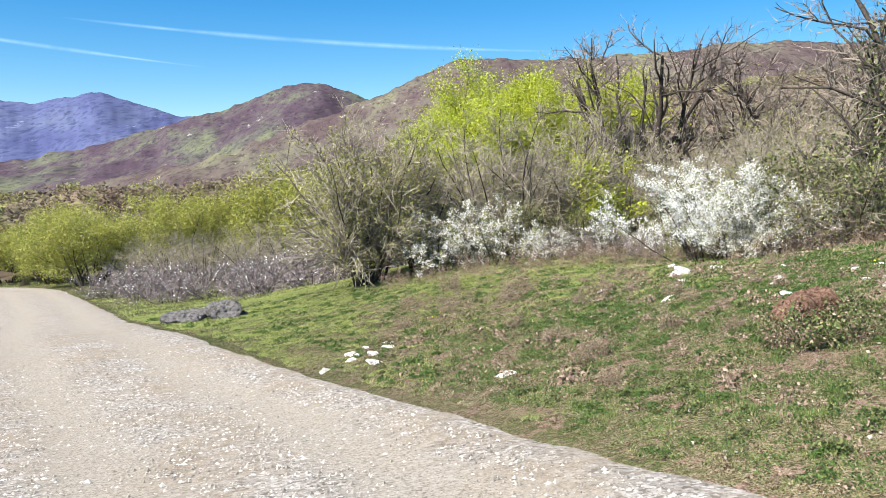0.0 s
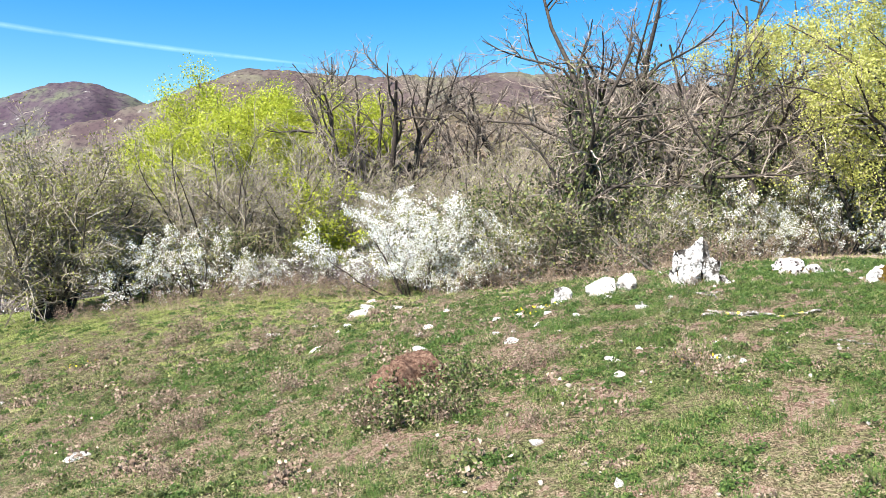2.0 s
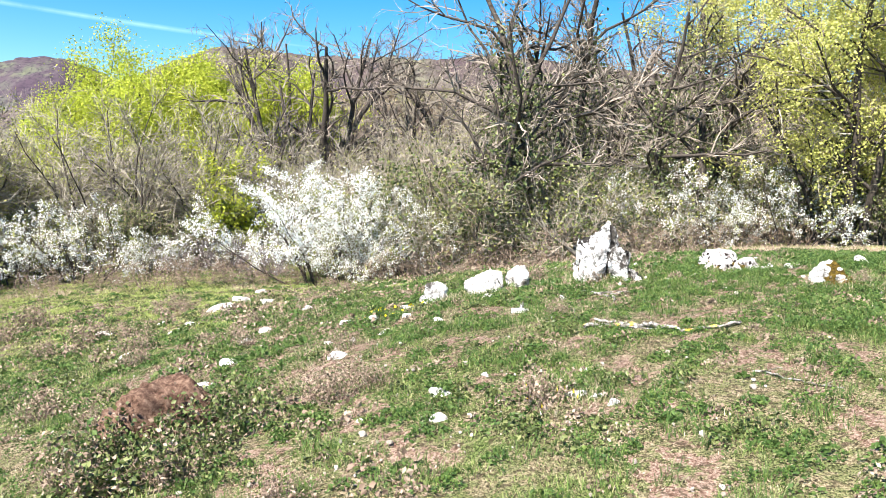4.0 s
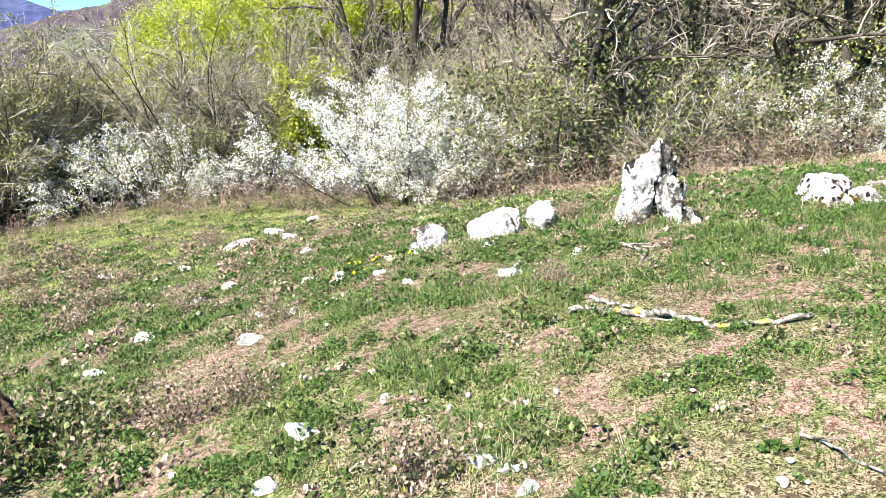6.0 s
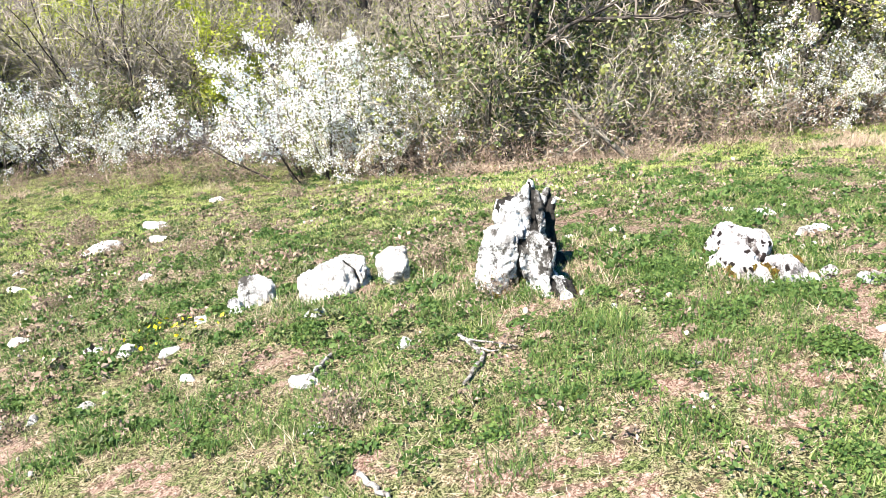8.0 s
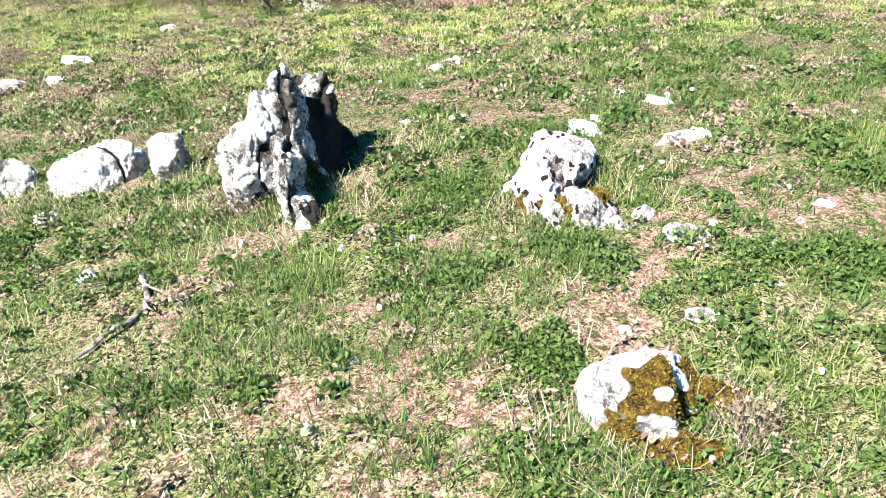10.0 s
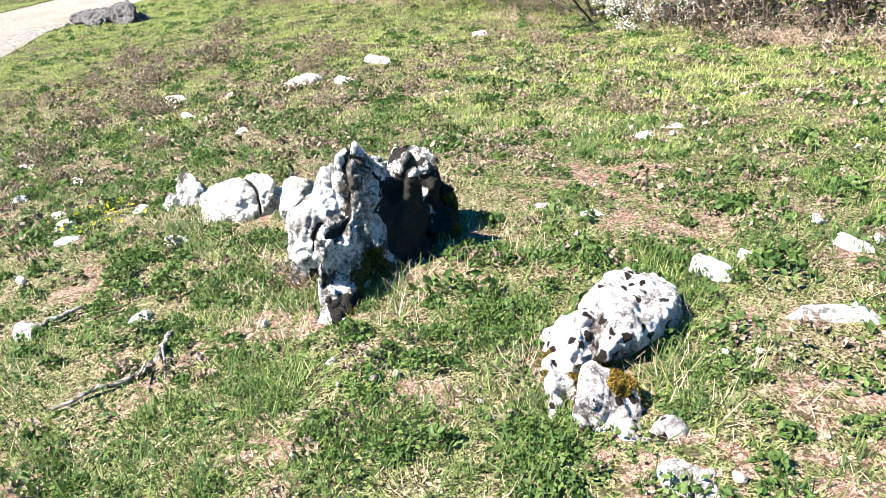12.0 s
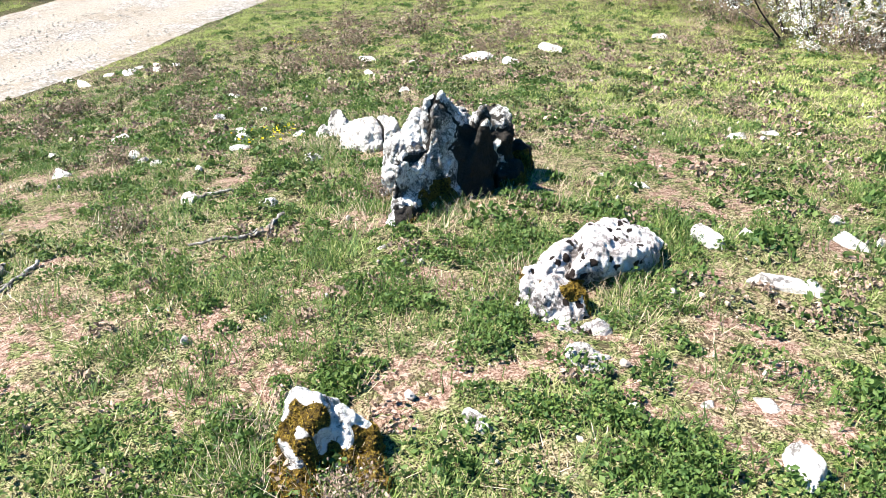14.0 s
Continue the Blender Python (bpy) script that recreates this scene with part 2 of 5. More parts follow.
M_WILLOWLEAF = foliage("willow_leaf", [(0.16, 0.17, 0.035), (0.30, 0.31, 0.065), (0.46, 0.45, 0.13)], 0.4)
M_IVY = foliage("ivy_leaf", [(0.022, 0.036, 0.010), (0.075, 0.095, 0.028), (0.22, 0.235, 0.09)], 0.15, 0.45)
M_BLOSSOM = foliage("white_blossom", [(0.70, 0.70, 0.64), (0.80, 0.80, 0.77), (0.86, 0.86, 0.85)], 0.35)
M_FLOWER = foliage("yellow_petal", [(0.75, 0.58, 0.02), (0.85, 0.7, 0.03)], 0.2)
M_TWIGDARK = foliage("dark_twig", [(0.06, 0.048, 0.04), (0.18, 0.148, 0.12), (0.36, 0.30, 0.25)], 0.0, 0.9)


# ---- mesh tools ----
rng = np.random.default_rng(7)


def solid(name, verts, faces, mat, parent=None, smooth=False, sums=None):
    """One mesh object out of arrays; every face has the same number of corners. sums: values per vertex, by name."""
    verts, faces = np.asarray(verts, np.float32), np.asarray(faces, np.int32)
    me = bpy.data.meshes.new(name)
    k = faces.shape[1]
    me.vertices.add(len(verts))
    me.vertices.foreach_set("co", verts.ravel())
    me.loops.add(faces.size)
    me.loops.foreach_set("vertex_index", faces.ravel())
    me.polygons.add(len(faces))
    me.polygons.foreach_set("loop_start", np.arange(0, faces.size, k, dtype=np.int32))
    me.polygons.foreach_set("use_smooth", np.full(len(faces), smooth))
    me.materials.append(mat)
    for key, vals in (sums or {}).items():
        me.attributes.new(key, "FLOAT", "POINT").data.foreach_set("value", np.asarray(vals, np.float32))
    me.update(calc_edges=True)
    ob = new(name, me)
    if parent is not None:
        ob.parent = parent
    return ob


def thing(name, place, label, category, group="", turn=0.0, scale=1.0):
    """An Empty at a thing's base."""
    ob = new(name)
    ob.empty_display_size = 0.1
    ob.matrix_world = pose(*place, 0, 0, turn) @ Matrix.Scale(scale, 4)
    return tagged(ob, label, category, group)


def hash2(i, j, seed):
    h = (i.astype(np.int64) * 374761393 + j.astype(np.int64) * 668265263 + seed * 982451653) & 0xFFFFFFFF
    h = ((h ^ (h >> 13)) * 1274126177) & 0xFFFFFFFF
    return ((h ^ (h >> 16)) & 0xFFFFFF) / 0xFFFFFF


def value(x, y, seed=0):
    i, j = np.floor(x), np.floor(y)
    u, v = x - i, y - j
    u, v = u * u * (3 - 2 * u), v * v * (3 - 2 * v)
    a, b, c, d = hash2(i, j, seed), hash2(i + 1, j, seed), hash2(i, j + 1, seed), hash2(i + 1, j + 1, seed)
    return (a * (1 - u) + b * u) * (1 - v) + (c * (1 - u) + d * u) * v


def fbm(x, y, scale, octaves=4, seed=0):
    x, y, s, a, t = np.asarray(x, float) * scale, np.asarray(y, float) * scale, 0.0, 1.0, 0.0
    for o in range(octaves):
        s, t = s + a * value(x, y, seed + o), t + a
        x, y, a = x * 2.03 + 17.1, y * 2.03 + 9.7, a * 0.55
    return s / t


# ---- the lie of the land ----
SWELL_X, SWELL_Y = (-9, -4, 1, 6, 11, 16), (2, 7, 12, 17, 22, 28)
SWELLS = ((0.008, 0.002, 0.265, 0.552, 0.01, 0.031),
          (0.402, 0.22, -0.288, -0.381, -0.19, 0.148),
          (0.043, -0.476, -0.117, 0.541, 0.515, 0.61),
          (-0.172, 0.294, 0.484, -0.297, -0.241, 0.341),
          (-0.004, 0.2, 0.436, 0.043, 0.207, 0.233),
          (0.087, -0.156, -0.149, 0.088, 0.201, -0.034))


def land(x, y):
    """Height of the meadow: a slope to the valley with swells of some metres."""
    x, y = np.asarray(x, float), np.asarray(y, float)
    z = -0.517 + 0.104 * 30 * np.tanh((x - 4) / 30) - 0.068 * 40 * np.tanh((y - 12) / 40)
    for a, row in zip(SWELL_X, SWELLS):
        for b, h in zip(SWELL_Y, row):
            z = z + h * np.exp(-((x - a) ** 2 + (y - b) ** 2) / 40.5)
    return z


def lie(x, y):
    """The meadow with its small humps, near the walk."""
    x, y = np.asarray(x, float), np.asarray(y, float)
    near = np.clip((9.4 - np.maximum(np.abs(x - 4.0), np.abs(y - 11.0))) / 1.5, 0, 1)
    return land(x, y) + near * (0.05 * (fbm(x, y, 1.6, 3, 5) - 0.5) + 0.05 * (fbm(x, y, 5, 3, 8) - 0.5))


def floor_z(x, y):
    return float(lie(x, y))


EDGE = np.array([(12.0, -14.0), (6.6, -3.0), (4.2, 1.9), (2.75, 4.7), (1.6, 6.75), (-0.25, 10.1), (-2.6, 13.7), (-4.75, 17.0), (-7.0, 20.2), (-10.2, 25.8),
                 (-14.4, 33.6), (-22.4, 46.6), (-27.8, 53.6), (-36.0, 57.5), (-60.0, 62.0)])
ROAD_W = 4.5


def spline(p, n):
    """A smooth line through p with n steps a span."""
    q = np.vstack([2 * p[0] - p[1], p, 2 * p[-1] - p[-2]])
    u = np.linspace(0, 1, n, endpoint=False)[:, None]
    out = [0.5 * (2 * b + (c - a) * u + (2 * a - 5 * b + 4 * c - d) * u**2 + (3 * b - a - 3 * c + d) * u**3) for a, b, c, d in zip(q, q[1:], q[2:], q[3:])]
    return np.vstack([*out, p[-1:]])


edge_line = spline(EDGE, 24)
tang = np.gradient(edge_line, axis=0)
tang /= np.linalg.norm(tang, axis=1)[:, None]
side = np.stack([-tang[:, 1], tang[:, 0]], 1)
middle = edge_line + side * ROAD_W / 2


def off_road(x, y):
    """Metres from the road's middle line."""
    p = np.stack([np.ravel(x), np.ravel(y)], 1)
    best = np.full(len(p), 1e9)
    for a, b in zip(middle[::4], middle[4::4]):
        d = b - a
        u = np.clip(((p - a) @ d) / (d @ d), 0, 1)
        best = np.minimum(best, np.linalg.norm(p - a - u[:, None] * d, axis=1))
    return best.reshape(np.shape(x))


LUSH = [(8.55, 9.43), (7.98, 9.63), (8.85, 9.37), (7.54, 10.15), (8.48, 16.27), (6.90, 9.47), (7.73, 9.04), (8.23, 9.26), (8.94, 8.60), (8.88, 9.69),
        (8.62, 10.22), (8.13, 8.66), (9.08, 10.72), (8.42, 8.83), (6.33, 9.64), (6.65, 9.40), (5.90, 9.61), (6.82, 8.17), (6.20, 8.41), (4.25, 13.17)]
BARE = [(7.99, 9.78), (8.36, 9.41), (8.20, 9.03), (7.91, 8.77), (7.69, 9.02), (8.51, 8.71), (9.01, 9.17), (6.67, 10.13), (9.38, 9.67), (9.78, 10.29),
        (9.87, 9.88), (8.59, 9.01), (6.23, 9.00), (5.42, 9.26), (7.40, 8.79), (7.72, 8.46), (5.21, 8.61), (6.34, 6.46), (5.88, 6.15), (5.10, 9.35), (5.32, 9.34), (6.02, 9.15), (6.18, 9.10), (8.70, 9.80), (7.60, 8.55)]


def blots(x, y, places, size):
    """1 at each of the places, falling to 0 around it, with a ragged edge."""
    x, y = np.asarray(x, float), np.asarray(y, float)
    wx, wy, out = x + 0.16 * (fbm(x, y, 5, 2, 61) - 0.5), y + 0.16 * (fbm(x, y, 5, 2, 67) - 0.5), np.zeros(np.shape(x))
    for a, b in places:
        s = size * (0.7 + 0.6 * abs(math.sin(a * 37 + b * 11)))
        out = np.maximum(out, np.exp(-((wx - a) ** 2 + (wy - b) ** 2) / (2 * s * s)))
    return out


def cover_at(x, y):
    """0 bare earth to 1 closed turf."""
    c = 0.25 * fbm(x, y, 0.9, 3, 3) + 0.75 * fbm(x, y, 3.4, 3, 11) + 0.08
    c = c + 0.2 * np.clip((np.asarray(y) - 12.0) / 4, -0.2, 1)
    return np.clip((c - 0.36) * 3.2 - 1.1 * blots(x, y, BARE, 0.14) + 0.8 * blots(x, y, LUSH, 0.14), 0, 1)


def lush_at(x, y):
    """0 dry thatch to 1 green."""
    return np.clip((0.45 * fbm(x, y, 0.55, 3, 23) + 0.55 * fbm(x, y, 2.6, 3, 31) - 0.32) * 2.6 + 0.2 * np.clip((np.asarray(y) - 11.5) / 4, 0, 1), 0, 1)


def axis(centre, fine, half, reach, n):
    """Grid lines: even and close near the walk, wider and wider beyond."""
    core = np.arange(-half, half + 1e-6, fine)
    far = half + np.cumsum(np.geomspace(fine, reach / 9, n))
    far = far * 1.0
    return centre + np.concatenate([-far[::-1], core, far])


def build_ground():
    gx, gy = axis(4.0, 0.09, 9.5, 4000, 75), axis(11.0, 0.09, 9.5, 4000, 75)
    x, y = np.meshgrid(gx, gy)
    z = lie(x, y)
    z = np.where(off_road(x, y) < ROAD_W / 2 + 0.15, land(x, y) - 0.03, z)
    r = np.hypot(x - 4, y - 12)
    z = z - 0.03 * np.clip(r - 60, 0, 900) * (r > 60)
    n, k = x.shape
    i = np.arange(n * k).reshape(n, k)
    f = np.stack([i[:-1, :-1], i[:-1, 1:], i[1:, 1:], i[1:, :-1]], -1).reshape(-1, 4)
    ob = solid("ground", np.stack([x, y, z], -1).reshape(-1, 3), f, M_GROUND, None, True, {"cover": cover_at(x, y).ravel(), "lush": lush_at(x, y).ravel()})
    tagged(ob, "sloping spring meadow of short grass and red earth", "ground", kind="structure")


def build_road():
    cols = np.linspace(-1, 1, 15)
    wob = 0.22 * (fbm(edge_line[:, 0], edge_line[:, 1], 1.2, 3, 41) - 0.5)
    w = (ROAD_W / 2 + wob)[:, None] * cols[None]
    x, y = middle[:, :1] - side[:, :1] * w, middle[:, 1:] - side[:, 1:] * w
    crown = 0.035 * (1 - cols**2) - 0.03 * np.exp(-((np.abs(cols) - 0.45) / 0.17) ** 2)
    z = land(x, y) + 0.004 + crown + 0.02 * (fbm(x, y, 2.1, 3, 44) - 0.5) - 0.05 * (np.abs(cols) > 0.99)
    n, k = x.shape
    i = np.arange(n * k).reshape(n, k)
    f = np.stack([i[:-1, :-1], i[1:, :-1], i[1:, 1:], i[:-1, 1:]], -1).reshape(-1, 4)
    tagged(solid("road", np.stack([x, y, z], -1).reshape(-1, 3), f[:, ::-1], M_ROAD, None, True, {"across": np.broadcast_to(np.abs(cols), x.shape).ravel()}), "pale limestone gravel track", "road", kind="structure")


build_ground()
build_road()


# ---- hills ----
def hill(name, label, mat, crest, near, far, foot, rough, seed, span=(-62, 72), step=0.16, rows=34):
    """A range seen across the valley: crest is rows of (bearing, elevation) in degrees, from the meadow. Returns its grid."""
    az = np.arange(span[0], span[1], step)
    el = np.interp(az, [c[0] for c in crest], [c[1] for c in crest])
    ker = np.hanning(7) / np.hanning(7).sum()
    el = np.convolve(np.pad(el, 3, mode="edge"), ker, "valid") + 0.3 * (fbm(az, az * 0, 1.1, 4, seed) - 0.5)
    v = np.concatenate([np.linspace(0, 1, rows), [1.06, 1.2]])
    a, t = np.meshgrid(np.radians(az), v)
    dist = near + (far - near) * t
    top = 1.6 + far * np.tan(np.radians(el))[None, :]
    z = foot + (top - foot) * np.where(t <= 1, t**1.25, 1 - (t - 1) * 2.2)
    x, y = 2 + dist * np.sin(a), 4 + dist * np.cos(a)
    s = 5.0 / (far - near)
    fade = np.clip(t * 3, 0, 1) * np.where(t > 0.9, 0.35, 1)
    z = z + rough * (far - near) * ((fbm(x, y, s, 5, seed) - 0.5) * fade + 0.10 * (fbm(x, y, s * 11, 3, seed + 9) - 0.5))
    n, k = x.shape
    i = np.arange(n * k).reshape(n, k)
    f = np.stack([i[:-1, :-1], i[:-1, 1:], i[1:, 1:], i[1:, :-1]], -1).reshape(-1, 4)
    tagged(solid(name, np.stack([x, y, z], -1).reshape(-1, 3), f, mat, None, True), label, "hill", kind="structure")
    return np.stack([x, y, z], -1)[:rows]


def woods(name, label, mat, grid, count, size, seed, low=0.0, high=1.0, bits=14, patch=0.01):
    """Far woods on a slope: crowns of loose flakes, past counting; tone tells stands of one kind apart."""
    g = np.random.default_rng(seed)
    n, k, _ = grid.shape
    u, w = g.uniform(low, high, count) ** 0.8 * (n - 2), g.uniform(0, k - 2, count)
    i, j = u.astype(int), w.astype(int)
    a, b = (u - i)[:, None], (w - j)[:, None]
    c = (grid[i, j] * (1 - a) + grid[i + 1, j] * a) * (1 - b) + (grid[i, j + 1] * (1 - a) + grid[i + 1, j + 1] * a) * b
    r = size * g.uniform(0.55, 1.3, count)
    p = g.normal(size=(count, bits, 3))
    p /= np.linalg.norm(p, axis=2, keepdims=True)
    p *= g.uniform(0.45, 1.0, (count, bits, 1)) * r[:, None, None] * (1, 1, 0.8)
    p[..., 2] += 0.55 * r[:, None]
    v, f = flakes((p + c[:, None]).reshape(-1, 3), np.repeat(r * 1.35 / math.sqrt(bits), bits), g, 0.75, 0.5)
    tone = np.clip(1.7 * (fbm(c[:, 0], c[:, 1], patch, 4, seed) - 0.5) + 0.5 + 0.22 * g.normal(size=count), 0, 1)
    return tagged(solid(name, v, f, mat, None, False, {"tone": np.repeat(tone, bits * 4)}), label, "woods", kind="stuff")


def stand(name, cols):
    """Far crowns, coloured stand by stand."""
    m = Mat(name, 1.0, 0.0)
    n = len(cols)
    col = m.ramp(m.attr("tone"), [(i / (n - 1), c) for i, c in enumerate(cols)])
    m.color(m.mix(m.ramp(m.c.outputs["Random Per Island"], [(0, (0, 0, 0)), (1, (0.3, 0.3, 0.3))]), col, tuple(0.6 * q for q in cols[n // 2])))
    return m.thin(0.45).m


def flakes(p, size, g, aspect=0.75, up=None):
    """Small four-cornered leaves at the places p, turned at random."""
    n = len(p)
    a = g.normal(size=(n, 3))
    if up is not None:
        a[:, 2] *= 1 - up
    a /= np.linalg.norm(a, axis=1, keepdims=True)
    b = np.cross(a, g.normal(size=(n, 3)))
    if up is not None:
        b[:, 2] *= 1 - up
    b /= np.linalg.norm(b, axis=1, keepdims=True) + 1e-9
    s = (np.broadcast_to(size, n) * g.uniform(0.6, 1.25, n))[:, None]
    c = np.cross(a, b) * s * 0.18
    v = np.stack([p - a * s, p + b * s * aspect + c, p + a * s, p - b * s * aspect + c], 1).reshape(-1, 3)
    return v, np.arange(4 * n).reshape(n, 4)


FAR_CREST = [(-62, 4.2), (-40, 5.3), (-33, 5.2), (-30.8, 5.8), (-30.2, 5.75), (-29, 5.45), (-27.4, 5.8), (-26.2, 6.15), (-25.3, 6.45), (-24.6, 6.3), (-23, 5.9), (-19.6, 5.0), (-15, 4.6), (0, 4.5), (72, 4.5)]
MID_CREST = [(-62, 1.0), (-40, 1.2), (-30, 1.9), (-25, 3.2), (-20.5, 4.7), (-19.5, 5.0), (-17.1, 5.45), (-14.8, 6.4), (-12.8, 7.0), (-10.9, 7.15), (-8.9, 6.6), (-7.3, 6.1), (0, 5.0), (72, 4)]
BACK_CREST = [(-62, -1), (-30, -0.2), (-18, 2.0), (-12, 4.3), (-7.4, 6.1), (-4.9, 7.0), (-2.4, 7.95), (-0.8, 8.6), (1.2, 8.75), (3.3, 8.9), (7.3, 8.95), (12, 8.9), (14.5, 9.1), (17.5, 9.25), (22, 8.95), (27.5, 8.3), (37, 7.4), (50, 6.4), (72, 5)]
NEAR_CREST = [(-62, -0.6), (-34, -0.6), (-20, -0.3), (-10, 0.8), (-2, 3.4), (8, 5.8), (16, 6.6), (28, 6.6), (45, 5.6), (72, 5)]
# Haze is painted into each slope's colour, bluest on the farthest.
hill("mountain_far", "distant wooded mountain with pale rocky summit, painted blue with haze", wood_hill("far_slope", [(0.40, (0.05, 0.047, 0.11)), (0.5, (0.07, 0.072, 0.14)), (0.62, (0.10, 0.11, 0.16))], (0.075, 0.105, 0.21), 0.36, 0.005, 8.0, (0.36, 0.40, 0.5), 0.6), FAR_CREST, 1800, 3600, -120, 0.06, 71, (-62, 20))
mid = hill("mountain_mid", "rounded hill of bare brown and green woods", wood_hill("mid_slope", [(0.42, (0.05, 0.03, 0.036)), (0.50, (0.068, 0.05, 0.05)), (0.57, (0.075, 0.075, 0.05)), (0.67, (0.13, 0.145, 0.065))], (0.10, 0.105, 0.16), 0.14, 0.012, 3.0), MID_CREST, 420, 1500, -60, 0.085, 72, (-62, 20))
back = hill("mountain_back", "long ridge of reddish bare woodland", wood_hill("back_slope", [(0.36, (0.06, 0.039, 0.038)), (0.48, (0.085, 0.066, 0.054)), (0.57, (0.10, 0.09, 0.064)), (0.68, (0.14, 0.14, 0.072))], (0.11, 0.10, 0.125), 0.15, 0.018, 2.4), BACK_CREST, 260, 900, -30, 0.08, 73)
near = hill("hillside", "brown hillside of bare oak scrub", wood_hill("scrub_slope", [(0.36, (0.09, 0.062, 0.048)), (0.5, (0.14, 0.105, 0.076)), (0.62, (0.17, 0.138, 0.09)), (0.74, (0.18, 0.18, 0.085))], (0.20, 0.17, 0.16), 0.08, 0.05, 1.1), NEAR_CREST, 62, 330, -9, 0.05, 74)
woods("woods_far", "bare purple-brown and green woods on the far hill", stand("far_crowns", [(0.09, 0.06, 0.072), (0.115, 0.086, 0.09), (0.13, 0.108, 0.10), (0.125, 0.14, 0.085), (0.23, 0.26, 0.10)]), mid, 2200, 6.0, 311, 0.0, 0.35, 14, 0.004)
woods("woods_back", "bare reddish woods below the ridge", stand("back_crowns", [(0.15, 0.098, 0.098), (0.19, 0.145, 0.13), (0.22, 0.185, 0.15), (0.22, 0.21, 0.145), (0.29, 0.30, 0.15)]), back, 2200, 4.2, 312, 0.0, 0.4, 16, 0.007)
woods("woods_slope", "bare scrub and oaks on the hillside", stand("slope_crowns", [(0.12, 0.085, 0.068), (0.19, 0.145, 0.11), (0.26, 0.21, 0.15), (0.25, 0.225, 0.14), (0.30, 0.30, 0.12)]), near, 3600, 3.0, 313, 0.0, 1.0, 34, 0.02)


# ---- rocks ----
def ico(level):
    bm = bmesh.new()
    bmesh.ops.create_icosphere(bm, subdivisions=level, radius=1)
    v, f = np.array([p.co[:] for p in bm.verts]), np.array([[p.index for p in q.verts] for q in bm.faces])
    bm.free()
    return v, f


ICO = {k: ico(k) for k in (2, 3, 4, 5)}


def lump(seed, level=4, cuts=12, rough=0.10, sharp=0.94):
    """A broken stone of about unit radius: flat breaks with worn edges, then pits."""
    g = np.random.default_rng(seed)
    v, f = ICO[level]
    n = g.normal(size=(cuts, 3))
    n /= np.linalg.norm(n, axis=1, keepdims=True)
    d = g.uniform(0.5, 0.92, cuts)
    r = np.min(np.where(v @ n.T > 0.05, d / np.maximum(v @ n.T, 0.05), 9), axis=1)
    r = sharp * np.minimum(r, 1.15) + (1 - sharp) * 0.9
    a, b = v[:, 0] + 0.73 * v[:, 2] + seed, v[:, 1] - 0.61 * v[:, 2] + seed * 2
    r = r + rough * 2.2 * (fbm(a, b, 1.9, 3, seed) - 0.5) + rough * (fbm(b + 3, a, 5.5, 3, seed + 5) - 0.5) - rough * 0.9 * np.clip(fbm(a, b, 9, 2, seed + 8) - 0.62, 0, 1) * 3
    return v * r[:, None], f


def value3(p, seed):
    """Smooth noise from 0 to 1 at points in space."""
    i = np.floor(p)
    u = p - i
    u = u * u * (3 - 2 * u)
    out = 0.0
    for a in (0, 1):
        for b in (0, 1):
            for c in (0, 1):
                w = (u[:, 0] if a else 1 - u[:, 0]) * (u[:, 1] if b else 1 - u[:, 1]) * (u[:, 2] if c else 1 - u[:, 2])
                out = out + w * hash2(i[:, 0] + a + 57 * (i[:, 2] + c), i[:, 1] + b + 131 * (i[:, 2] + c), seed)
    return out


def fbm3(p, scale, octaves, seed):
    q, s, a, t = np.asarray(p, float) * scale, 0.0, 1.0, 0.0
    for o in range(octaves):
        s, t = s + a * value3(q, seed + o), t + a
        q, a = q * 2.07 + 11.3, a * 0.55
    return s / t


